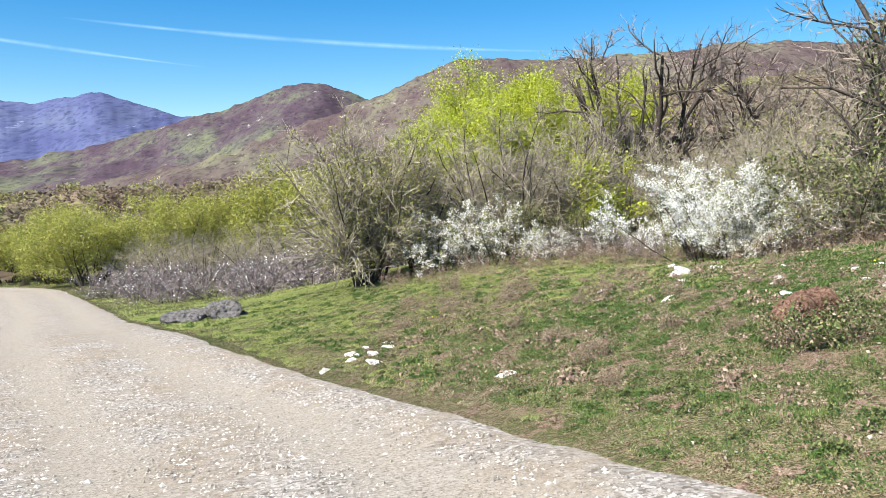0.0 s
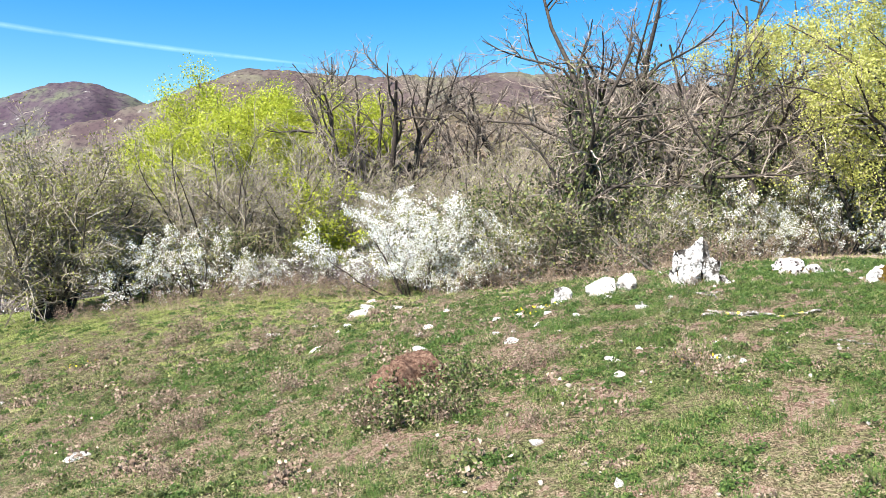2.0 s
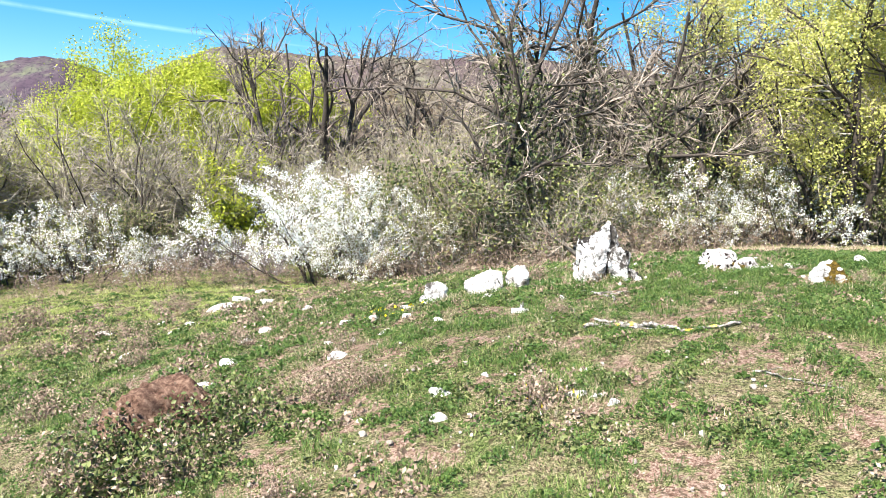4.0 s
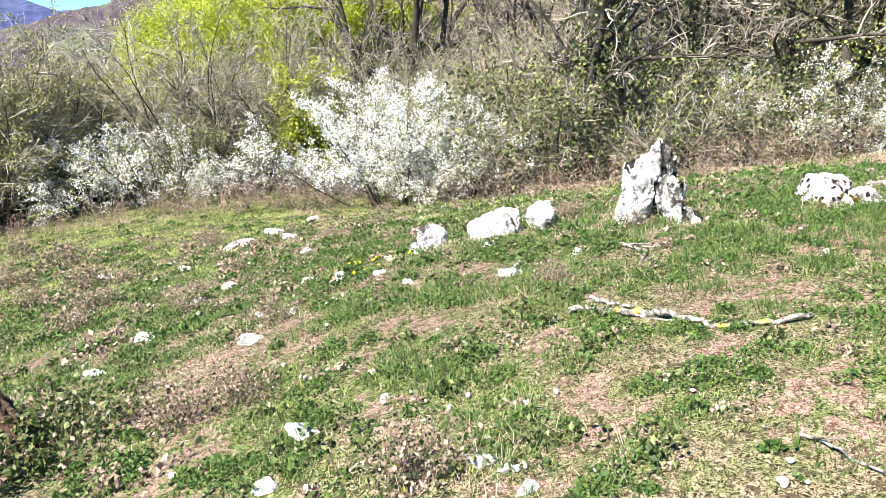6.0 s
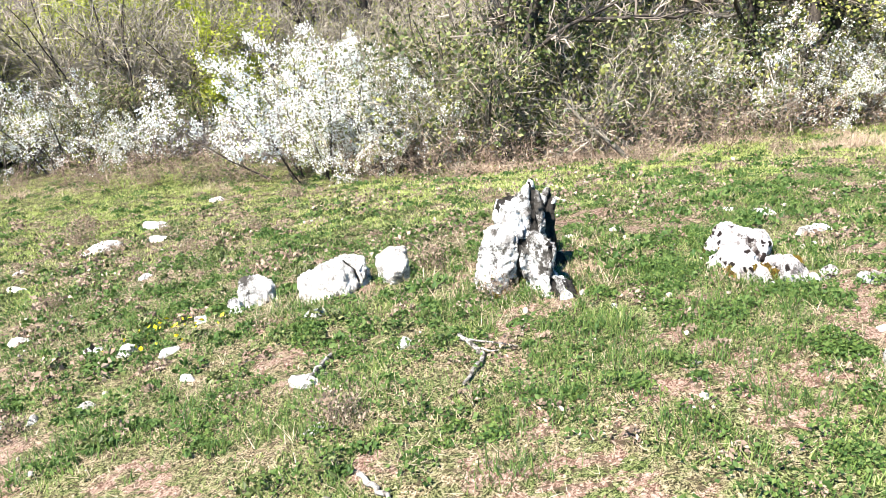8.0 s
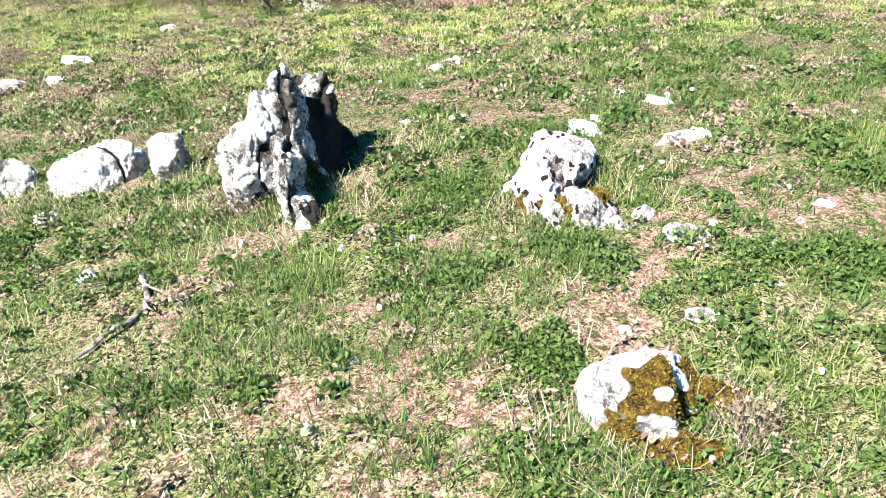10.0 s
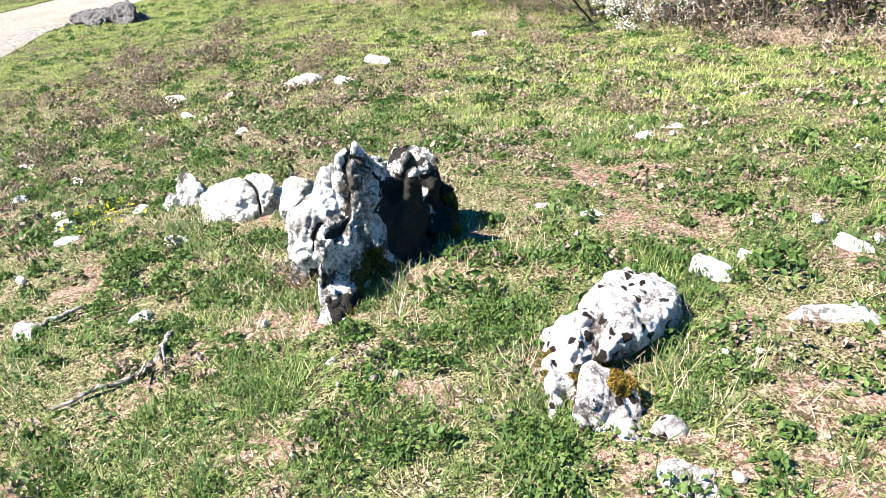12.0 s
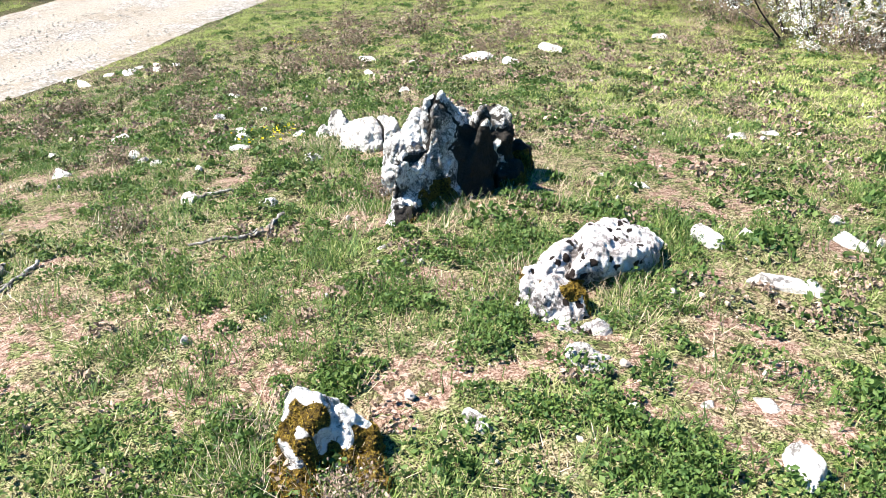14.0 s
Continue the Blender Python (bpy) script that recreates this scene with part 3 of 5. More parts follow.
def lobes(name, mat, label, category, parts, seed, rough=0.12, level=4, grain=0.011, size=0.5, jag=1.0, moss=0.0, flank=None, side=(0, 0), clefts=()):
    """A large rock of several grown-together lobes: rows of place, half sizes, turn about z and lean about x, in metres
    and degrees. moss: its share; flank: the side away from the sun, darkened by lichen and painted shade, as a
    direction and a distance; side: where the moss grows; clefts: upright cracks, darkened too.
    """
    vs, fs, at = [], [], 0
    x0, y0 = parts[0][0], parts[0][1]
    z0 = floor_z(x0, y0)
    for k, (x, y, z, sx, sy, sz, rz, rx) in enumerate(parts):
        v, f = lump(seed + k * 13, level, 15, rough)
        m = np.array(pose(0, 0, 0, rx, 0, rz).to_3x3())
        vs.append((v * (1.3 * sx, 1.3 * sy, 1.22 * sz)) @ m.T + (x - x0, y - y0, z))
        fs.append(f + at)
        at += len(v)
    raw = solid(name, np.vstack(vs), np.vstack(fs), mat, None, True)
    re = raw.modifiers.new("grown_together", "REMESH")
    re.mode, re.voxel_size = "VOXEL", grain
    me = bpy.data.meshes.new_from_object(raw.evaluated_get(bpy.context.evaluated_depsgraph_get()))
    bpy.data.objects.remove(raw)
    n = len(me.vertices)
    co, no = np.empty(n * 3, np.float32), np.empty(n * 3, np.float32)
    me.vertices.foreach_get("co", co)
    me.vertex_normals.foreach_get("vector", no)
    co, no = co.reshape(-1, 3).astype(float), no.reshape(-1, 3)
    tall = co * (1.0, 1.0, 0.6)
    ridge = 0.35 - np.abs(fbm3(tall, 4.2 / size, 3, seed) - 0.5) * 3.2
    step = np.round(fbm3(co, 3.0 / size, 2, seed + 4) * 7) / 7 - 0.5
    pits = np.clip(fbm3(co, 17 / size, 2, seed + 3) - 0.56, 0, 1) * 3.0
    knobs = fbm3(co, 26 / size, 3, seed + 6) - 0.5
    cleft = np.zeros(n)
    for cx, cy, off in clefts:
        cleft = np.maximum(cleft, np.exp(-(((co[:, 0] * cx + co[:, 1] * cy - off + 0.07 * (fbm3(co, 5.0, 3, seed + 20) - 0.5)) / 0.011) ** 2)))
    co = co - no * (0.028 * cleft)[:, None]
    co = co + no * ((0.06 * ridge + 0.05 * step - 0.022 * pits + 0.05 * knobs) * size * jag)[:, None]
    me.vertices.foreach_set("co", co.astype(np.float32).ravel())
    me.polygons.foreach_set("use_smooth", np.ones(len(me.polygons), bool))
    me.materials.clear()
    me.materials.append(mat)
    grown = np.clip(0.5 + 7 * (fbm3(co, 7.0, 3, seed + 8) + co[:, 0] * side[0] + co[:, 1] * side[1] - 1.6 * np.clip(co[:, 2] - 0.08, -0.1, 0.2) - (0.72 - 0.45 * moss)), 0, 1) if moss else np.zeros(n)
    me.attributes.new("moss", "FLOAT", "POINT").data.foreach_set("value", grown.astype(np.float32))
    # Clefts darken; the flank gets lichen with its shade put into the colour.
    crust_shade = cleft * 0.9
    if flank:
        crust_shade = np.maximum(crust_shade, np.clip(0.5 + 6 * (co[:, 0] * flank[0] + co[:, 1] * flank[1] - flank[2]) + 5 * (fbm3(co, 6.0, 4, seed + 12) - 0.5) - 4.0 * np.clip(co[:, 2] - 0.26, 0, 1), 0, 1))
    me.attributes.new("crust_shade", "FLOAT", "POINT").data.foreach_set("value", crust_shade.astype(np.float32))
    me.update()
    ob = new(name, me)
    ob.location = (x0, y0, z0)
    if moss:
        g = np.random.default_rng(seed)
        on = np.flatnonzero((grown > 0.55) & (co[:, 2] > 0))
        p = co[g.choice(on, 5200)] + g.normal(size=(5200, 3)) * 0.003
        tagged(solid("moss", *flakes(p, 0.0055, g, 0.45), M_MOSS, ob), "golden-brown cushion moss", kind="stuff")
    return tagged(ob, label, category)


STONES = [solid("stone", *lump(200 + k, 4, 11, 0.10, 1.0), M_STONE, None, True) for k in range(8)]
stone_meshes = [o.data for o in STONES]
for o in STONES:
    bpy.data.objects.remove(o)


def stone(x, y, w, h, k, mat_label="pale limestone stone half sunk in the meadow", group="stones in the meadow"):
    g = np.random.default_rng(int(x * 971 + y * 131) & 0xFFFF)
    w = min(w, 0.6)
    ob = new("stone", stone_meshes[k % 8])
    w, h = 1.08 * w, 1.2 * h
    hh = max(0.8 * h, 0.3 * w)
    s = np.array((w * 0.48, w * g.uniform(0.27, 0.42), hh * 0.64))
    ob.matrix_world = pose(x, y, floor_z(x, y) - hh * 0.02, g.uniform(-14, 14), g.uniform(-14, 14), g.uniform(0, 180) * (w < 0.14) + g.uniform(-25, 25)) @ Matrix.Diagonal((*s, 1))
    tagged(ob, ("small " if w < 0.1 else "flat " if h < 0.4 * w else "") + mat_label, "stone", group)


# ---- plants ----
def tubes(pts, rad, sides):
    """Tapered tubes along N lines of K points."""
    n, k, _ = pts.shape
    t = np.gradient(pts, axis=1)
    t /= np.linalg.norm(t, axis=2, keepdims=True) + 1e-9
    ref = np.where(np.abs(t[:, :1, 2:]) > 0.8, (1.0, 0, 0), (0, 0, 1.0))
    a = np.cross(t, ref)
    a /= np.linalg.norm(a, axis=2, keepdims=True) + 1e-9
    b = np.cross(t, a)
    ang = np.arange(sides) * 2 * np.pi / sides
    v = pts[:, :, None] + rad[:, :, None, None] * (a[:, :, None] * np.cos(ang)[:, None] + b[:, :, None] * np.sin(ang)[:, None])
    i = np.arange(n * k * sides).reshape(n, k, sides)
    j = np.roll(i, -1, axis=2)
    f = np.stack([i[:, :-1], j[:, :-1], j[:, 1:], i[:, 1:]], -1).reshape(-1, 4)
    return v.reshape(-1, 3), f


def ribbons(pts, rad):
    """Twigs too fine to show their roundness: narrow bent strips."""
    n, k, _ = pts.shape
    t = pts[:, -1:] - pts[:, :1]
    a = np.cross(t, np.random.default_rng(n).normal(size=(n, 1, 3)))
    a /= np.linalg.norm(a, axis=2, keepdims=True) + 1e-9
    v = np.stack([pts - a * rad[:, :, None] * 1.3, pts + a * rad[:, :, None] * 1.3], 2)
    i = np.arange(n * k * 2).reshape(n, k, 2)
    return v.reshape(-1, 3), np.stack([i[:, :-1, 0], i[:, :-1, 1], i[:, 1:, 1], i[:, 1:, 0]], -1).reshape(-1, 4)


def lines(g, start, way, length, r0, r1, k, wobble, rise):
    """N bent lines of k points from start."""
    n = len(start)
    pts, d, p = [start], way / np.linalg.norm(way, axis=1, keepdims=True), start
    for _ in range(k - 1):
        d = d + wobble * g.normal(size=(n, 3)) + (0, 0, rise)
        d /= np.linalg.norm(d, axis=1, keepdims=True)
        p = p + d * (length / (k - 1))[:, None]
        pts.append(p)
    return np.stack(pts, 1), r0[:, None] + (r1 - r0)[:, None] * np.linspace(0, 1, k)


def branch(g, pts, rad, each, ratio, angle, k, wobble, rise, low=0.3, thin=0.55, tip=0.35, least=0.0012):
    """Children along each of the lines."""
    n, kk, _ = pts.shape
    who = np.repeat(np.arange(n), each)
    u = g.uniform(low, 1, len(who)) * (kk - 1)
    i = np.minimum(u.astype(int), kk - 2)
    w = (u - i)[:, None]
    start = pts[who, i] * (1 - w) + pts[who, i + 1] * w
    d = pts[who, i + 1] - pts[who, i]
    d /= np.linalg.norm(d, axis=1, keepdims=True) + 1e-9
    o = g.normal(size=d.shape)
    o -= (o * d).sum(1, keepdims=True) * d
    o /= np.linalg.norm(o, axis=1, keepdims=True) + 1e-9
    a = np.radians(g.normal(angle, 14, len(who)))[:, None]
    total = np.linalg.norm(np.diff(pts, axis=1), axis=2).sum(1)[who]
    length = total * ratio * g.uniform(0.55, 1.25, len(who)) * (1.15 - 0.55 * u / (kk - 1))
    r = (rad[who, i] * thin).clip(least)
    return lines(g, start, d * np.cos(a) + o * np.sin(a), length, r, r * tip, k, wobble, rise)


def along(g, pts, count, spread):
    """Places near the outer parts of the lines."""
    n, k, _ = pts.shape
    who, u = g.integers(0, n, count), g.uniform(0.25, 1, count) * (k - 1)
    i = np.minimum(u.astype(int), k - 2)
    w = (u - i)[:, None]
    return pts[who, i] * (1 - w) + pts[who, i + 1] * w + g.normal(size=(count, 3)) * spread


def plant(name, label, category, seed, stems, height, lean, radius, levels, wood, twigs, leaves=(), base=0.15, wobble=0.13, rise=0.05, group="", least=0.004):
    """A tree or shrub at the origin. levels: rows of (each, ratio, angle, points, wobble, rise, low); leaves: rows of (part name, material, count, size, spread)."""
    g = np.random.default_rng(seed)
    a = np.arange(stems) * 2.4 + g.uniform(0, 6)
    d0 = np.stack([np.cos(a), np.sin(a), 0 * a], 1)
    le = np.tan(np.radians(lean * g.uniform(0.25, 1.1, stems)))[:, None]
    h = height * g.uniform(0.72, 1.0, stems)
    r = radius * g.uniform(0.6, 1.0, stems)
    pts, rad = lines(g, d0 * base * g.uniform(0.2, 1, (stems, 1)) - (0, 0, 0.12), d0 * le + (0, 0, 1), h, r, r * 0.25, 8, wobble, rise)
    sets = [(pts, rad, 7)]
    for n, (each, ratio, angle, k, wob, ri, low) in enumerate(levels):
        pts, rad = branch(g, pts, rad, each, ratio, angle, k, wob, ri, low, least=least)
        sets.append((pts, rad, 5 if n == 0 and len(levels) > 2 else 3))
    top = new(name)
    tagged(top, label, category, group)
    few = stems < 7
    if few:
        for p, q in zip(sets[0][0], sets[0][1]):
            solid("trunk", *tubes(p[None], q[None], 8), wood, top, True)
    cut = max(1, len(sets) - 2)
    for pname, mat, some in (("branchwork", wood, sets[few:cut]), ("twigwork", twigs, sets[cut:])):
        vs, fs, at = [], [], 0
        for p, q, s in some:
            v, f = tubes(p, q, s) if p is not sets[-1][0] else ribbons(p, q)
            vs.append(v)
            fs.append(f + at)
            at += len(v)
        if vs:
            tagged(solid(pname, np.vstack(vs), np.vstack(fs), mat, top, pname != "twigwork"), kind="stuff")
    for pname, mat, count, size, spread in leaves:
        v, f = flakes(along(g, sets[0][0][:, :6] if pname == "ivy" else pts, count, spread), size, g)
        tagged(solid(pname, v, f, mat, top), kind="stuff")
    return top


def put(ob, spots, label=""):
    """Sets a plant down at its first spot and copies of it at the others: rows of x, y, size and turn."""
    for n, (x, y, s, turn) in enumerate(spots):
        m = pose(x, y, floor_z(x, y), 0, 0, turn) @ Matrix.Scale(s, 4)
        if n == 0:
            ob.matrix_world = m
        else:
            o = copy_thing(ob, pose(x, y, floor_z(x, y), 0, 0, turn))
            o.scale = (s, s, s)


def tufts(x, y, blades, height, width, lean, g, spread=0.03):
    """Blades of grass in tufts at x, y."""
    n = len(x) * blades
    bx, by = np.repeat(x, blades) + g.normal(size=n) * spread, np.repeat(y, blades) + g.normal(size=n) * spread
    bz = lie(bx, by) - 0.012
    a, h = g.uniform(0, 2 * np.pi, n), np.repeat(height, blades) * g.uniform(0.5, 1.2, n)
    out = np.stack([np.cos(a), np.sin(a), 0 * a], 1)
    le = (lean * g.uniform(0.2, 1.3, n))[:, None]
    wd = np.stack([-np.sin(a), np.cos(a), 0 * a], 1) * (width * g.uniform(0.6, 1.2, n))[:, None]
    p = np.stack([bx, by, bz], 1)
    h = h[:, None]
    tip = p + out * h * le + (0, 0, 1) * h * (1 - 0.25 * le).clip(0.12)
    v = np.stack([p - wd, p + wd, tip + wd * 0.25, tip - wd * 0.25], 1).reshape(-1, 3)
    return v, np.arange(n * 4).reshape(n, 4)


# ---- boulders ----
lobes("boulder", M_BOULDER, "upright cleft limestone boulder, white in front, black with crust and painted shade behind", "rock", [
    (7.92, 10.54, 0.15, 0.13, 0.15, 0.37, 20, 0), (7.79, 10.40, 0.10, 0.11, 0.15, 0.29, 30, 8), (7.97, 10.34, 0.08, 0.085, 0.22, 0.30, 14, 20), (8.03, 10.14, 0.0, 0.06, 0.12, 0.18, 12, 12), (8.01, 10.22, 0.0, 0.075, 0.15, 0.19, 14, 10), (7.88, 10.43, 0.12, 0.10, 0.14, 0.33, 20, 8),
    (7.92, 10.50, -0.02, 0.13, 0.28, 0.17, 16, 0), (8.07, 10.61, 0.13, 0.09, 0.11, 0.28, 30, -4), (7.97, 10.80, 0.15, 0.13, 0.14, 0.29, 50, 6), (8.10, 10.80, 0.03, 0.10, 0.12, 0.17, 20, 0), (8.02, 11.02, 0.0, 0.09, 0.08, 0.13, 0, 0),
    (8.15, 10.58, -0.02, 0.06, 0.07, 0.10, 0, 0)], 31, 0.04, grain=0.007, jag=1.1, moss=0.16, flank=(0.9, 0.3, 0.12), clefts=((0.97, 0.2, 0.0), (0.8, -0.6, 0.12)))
lobes("spotted_rock", M_SPOTTED, "low white rock with black lichen spots", "rock", [
    (9.03, 10.32, 0.04, 0.12, 0.20, 0.15, -4, 4), (8.99, 10.12, 0.02, 0.13, 0.15, 0.13, 8, 0), (9.12, 9.92, 0.0, 0.09, 0.12, 0.12, 20, 0), (8.98, 9.95, -0.02, 0.07, 0.14, 0.11, 12, 0), (9.31, 9.86, -0.01, 0.06, 0.06, 0.065, 10, 0), (9.22, 9.82, -0.02, 0.05, 0.05, 0.05, 40, 0)], 47, 0.06, grain=0.007, jag=0.9, moss=0.06)
lobes("pink_stone", M_STONE, "pinkish broken stone beside a spotted rock", "stone", [(9.39, 9.67, 0.0, 0.05, 0.045, 0.028, 20, 0), (9.43, 9.70, 0.0, 0.03, 0.03, 0.016, 60, 0)], 53, 0.06, grain=0.006, size=0.15, jag=0.8)
lobes("mossy_rock", M_MOSSY, "small weathered rock grown over with brown moss", "rock", [
    (9.07, 8.83, 0.05, 0.13, 0.13, 0.165, 20, 0), (9.15, 8.92, 0.0, 0.11, 0.08, 0.12, 30, 0), (9.12, 8.72, -0.03, 0.10, 0.10, 0.10, 60, 0), (9.24, 8.89, -0.02, 0.09, 0.07, 0.08, 0, 0)], 63, 0.06, grain=0.006, size=0.35, jag=0.8, moss=0.46, side=(1.1, -0.5))
lobes("white_rock", M_STONE, "broad white rock with a dark crack", "rock", [
    (6.93, 10.92, 0.04, 0.17, 0.12, 0.13, 8, 0), (6.84, 10.86, 0.0, 0.12, 0.10, 0.10, 20, 0), (7.05, 10.98, 0.03, 0.07, 0.09, 0.11, 0, 0)], 84, 0.05, grain=0.008, size=0.35, jag=1.4, clefts=((0.5, 0.85, 0.02),))
lobes("leaning_stone", M_STONE, "pointed pale stone beside a white rock", "rock", [(7.26, 10.92, 0.05, 0.09, 0.10, 0.17, 20, 12)], 92, 0.05, grain=0.008, size=0.3, jag=1.3)
lobes("knob_rock", M_BOULDER, "grey-white knobbly rock standing in grass", "rock", [(6.44, 11.02, 0.04, 0.09, 0.08, 0.12, 0, 0), (6.50, 11.0, 0.02, 0.06, 0.06, 0.08, 30, 0), (6.31, 10.98, 0.0, 0.04, 0.05, 0.07, 20, 10)], 97, 0.06, 4, grain=0.007, size=0.25)
lobes("slate_rock", M_DARKROCK, "dark flat rock beside the gravel track", "rock", [(-6.6, 21.0, 0.14, 0.44, 0.28, 0.22, 20, 14), (-7.05, 21.2, 0.09, 0.32, 0.24, 0.15, 0, -10), (-6.3, 20.8, 0.08, 0.2, 0.18, 0.15, 40, 20)], 105, 0.2, 4, grain=0.025, jag=1.6)
lobes("slate_rock", M_DARKROCK, "dark slanting rock at the verge", "rock", [(-5.6, 21.0, 0.17, 0.42, 0.28, 0.25, -15, 18), (-5.3, 20.9, 0.08, 0.34, 0.26, 0.14, 20, 0)], 111, 0.2, 4, grain=0.025, jag=1.6)
lobes("bone_stone", M_STONE, "long bone-shaped white stone on red soil", "stone", [(9.64, 10.60, 0.015, 0.13, 0.032, 0.035, 22, 0), (9.75, 10.64, 0.01, 0.04, 0.05, 0.035, 60, 0)], 121, 0.1, 4, grain=0.006, size=0.12, jag=0.6)

NEAR_STONES = [
    (4.76, 6.06, 0.08, 0.07), (4.61, 6.96, 0.13, 0.05), (6.45, 7.37, 0.10, 0.06), (6.40, 7.50, 0.06, 0.04), (6.33, 7.58, 0.10, 0.06), (5.60, 7.78, 0.11, 0.07),
    (6.54, 7.90, 0.06, 0.04), (5.22, 8.07, 0.05, 0.03), (6.28, 8.08, 0.04, 0.03), (5.71, 8.11, 0.14, 0.08), (6.03, 8.27, 0.05, 0.03), (8.34, 9.15, 0.06, 0.03),
    (9.34, 9.22, 0.13, 0.02), (6.87, 9.23, 0.10, 0.05), (9.60, 9.36, 0.03, 0.02)]
SLOPE_STONES = [
    (5.30, 9.53, 0.16, 0.10), (9.65, 9.55, 0.05, 0.03), (10.11, 9.63, 0.14, 0.13), (9.43, 9.66, 0.11, 0.07), (6.80, 9.68, 0.15, 0.09), (9.80, 9.71, 0.05, 0.02),
    (1.15, 9.75, 0.26, 0.10), (4.34, 9.82, 0.13, 0.08), (8.23, 9.83, 0.05, 0.03), (9.92, 9.83, 0.08, 0.04), (7.26, 9.88, 0.12, 0.07), (5.74, 9.99, 0.11, 0.07),
    (5.31, 10.04, 0.12, 0.07), (5.48, 10.04, 0.10, 0.06), (8.14, 10.04, 0.04, 0.04)]
MEADOW_STONES = [
    (6.21, 10.06, 0.08, 0.05), (4.55, 10.31, 0.23, 0.08), (6.03, 10.47, 0.12, 0.07), (6.82, 10.52, 0.14, 0.08), (5.76, 10.66, 0.18, 0.11), (9.25, 10.76, 0.19, 0.09),
    (5.54, 10.79, 0.12, 0.07), (6.12, 10.91, 0.12, 0.07), (9.34, 10.94, 0.11, 0.04), (4.66, 11.10, 0.13, 0.08), (8.67, 11.15, 0.10, 0.04), (9.68, 11.18, 0.15, 0.06),
    (8.40, 11.26, 0.07, 0.04), (9.77, 11.30, 0.07, 0.06), (3.44, 11.39, 0.09, 0.05)]
FAR_STONES = [
    (9.54, 11.41, 0.12, 0.06), (4.87, 11.45, 0.16, 0.10), (3.55, 11.89, 0.32, 0.11), (8.55, 12.49, 0.12, 0.07), (5.36, 12.59, 0.14, 0.08), (3.67, 12.60, 0.11, 0.07),
    (8.66, 12.70, 0.15, 0.07), (3.89, 12.87, 0.11, 0.07), (4.12, 13.25, 0.24, 0.08), (3.07, 14.13, 0.31, 0.11), (3.69, 14.30, 0.12, 0.07), (5.06, 14.53, 0.27, 0.09),
    (4.48, 14.64, 0.56, 0.20), (4.73, 15.64, 0.38, 0.13), (5.07, 17.57, 0.20, 0.12)]
for n, (x, y, w, h) in enumerate((*NEAR_STONES, *SLOPE_STONES, *MEADOW_STONES, *FAR_STONES)):
    stone(x, y, w, h, n * 3 + n // 8)
g = np.random.default_rng(17)
for n in range(9):
    stone(-0.9 + g.normal() * 0.35, 12.9 + g.normal() * 0.45, g.uniform(0.1, 0.32), 0.1, n, "pale broken stone in a heap by the track", "stone heap")

for n in range(7):
    stone(-2.75 + g.normal() * 0.25, 7.0 + g.normal() * 0.22, g.uniform(0.06, 0.16), 0.07, n, "rough stone at the edge of the track", "stones by the track")


# ---- hedge and trees ----
hawthorn = plant("hawthorn_bush", "round bare hawthorn with fine twigs and first buds", "bush", 11, 24, 3.6, 24, 0.045,
                 [(16, 0.42, 48, 5, 0.16, 0.02, 0.12), (26, 0.42, 46, 4, 0.16, 0.02, 0.1)], M_BARKDARK, M_TWIGGREY, [("budding", M_OLIVELEAF, 15000, 0.024, 0.06)], 0.3, least=0.0036)
put(hawthorn, [(-2.0, 22.8, 1.3, 0), (-0.7, 24.6, 0.85, 140)])

grey = plant("bare_shrub", "dense grey thicket of bare twigs", "bush", 12, 20, 3.2, 46, 0.034,
             [(15, 0.48, 46, 5, 0.16, 0.02, 0.1), (22, 0.42, 44, 4, 0.15, 0.01, 0.1)], M_BARKDARK, M_TWIGGREY, [("budding", M_OLIVELEAF, 4200, 0.022, 0.05)], 0.5, least=0.0034)
put(grey, [(2.1, 24.6, 1.3, 0), (3.6, 25.2, 1.25, 80), (0.4, 26.2, 1.0, 200), (5.6, 26.5, 1.0, 300), (7.3, 23.0, 0.85, 30), (10.3, 24.0, 1.1, 120), (12.8, 22.4, 1.1, 10), (14.8, 22.8, 1.2, 70),
           (17.4, 20.4, 1.2, 160), (12.2, 27.5, 1.4, 250), (8.8, 27.0, 1.1, 190), (9.0, 22.0, 0.9, 260), (11.6, 20.8, 0.9, 330), (18.6, 17.6, 1.1, 55), (4.9, 24.2, 0.8, 15),
           (-15.2, 48.5, 1.0, 40), (-11.8, 46.5, 1.05, 95), (-8.6, 45.0, 1.0, 150), (-18.6, 51.5, 1.0, 205), (-24.0, 70, 1.5, 260), (-5.6, 43.0, 1.0, 310), (-10, 68, 1.5, 15), (-21.5, 53.5, 0.9, 125), (-33, 72, 1.3, 75), (-41, 84, 1.5, 125), (-9.5, 13.8, 0.3, 70), (-11.5, 17.0, 0.35, 10)])

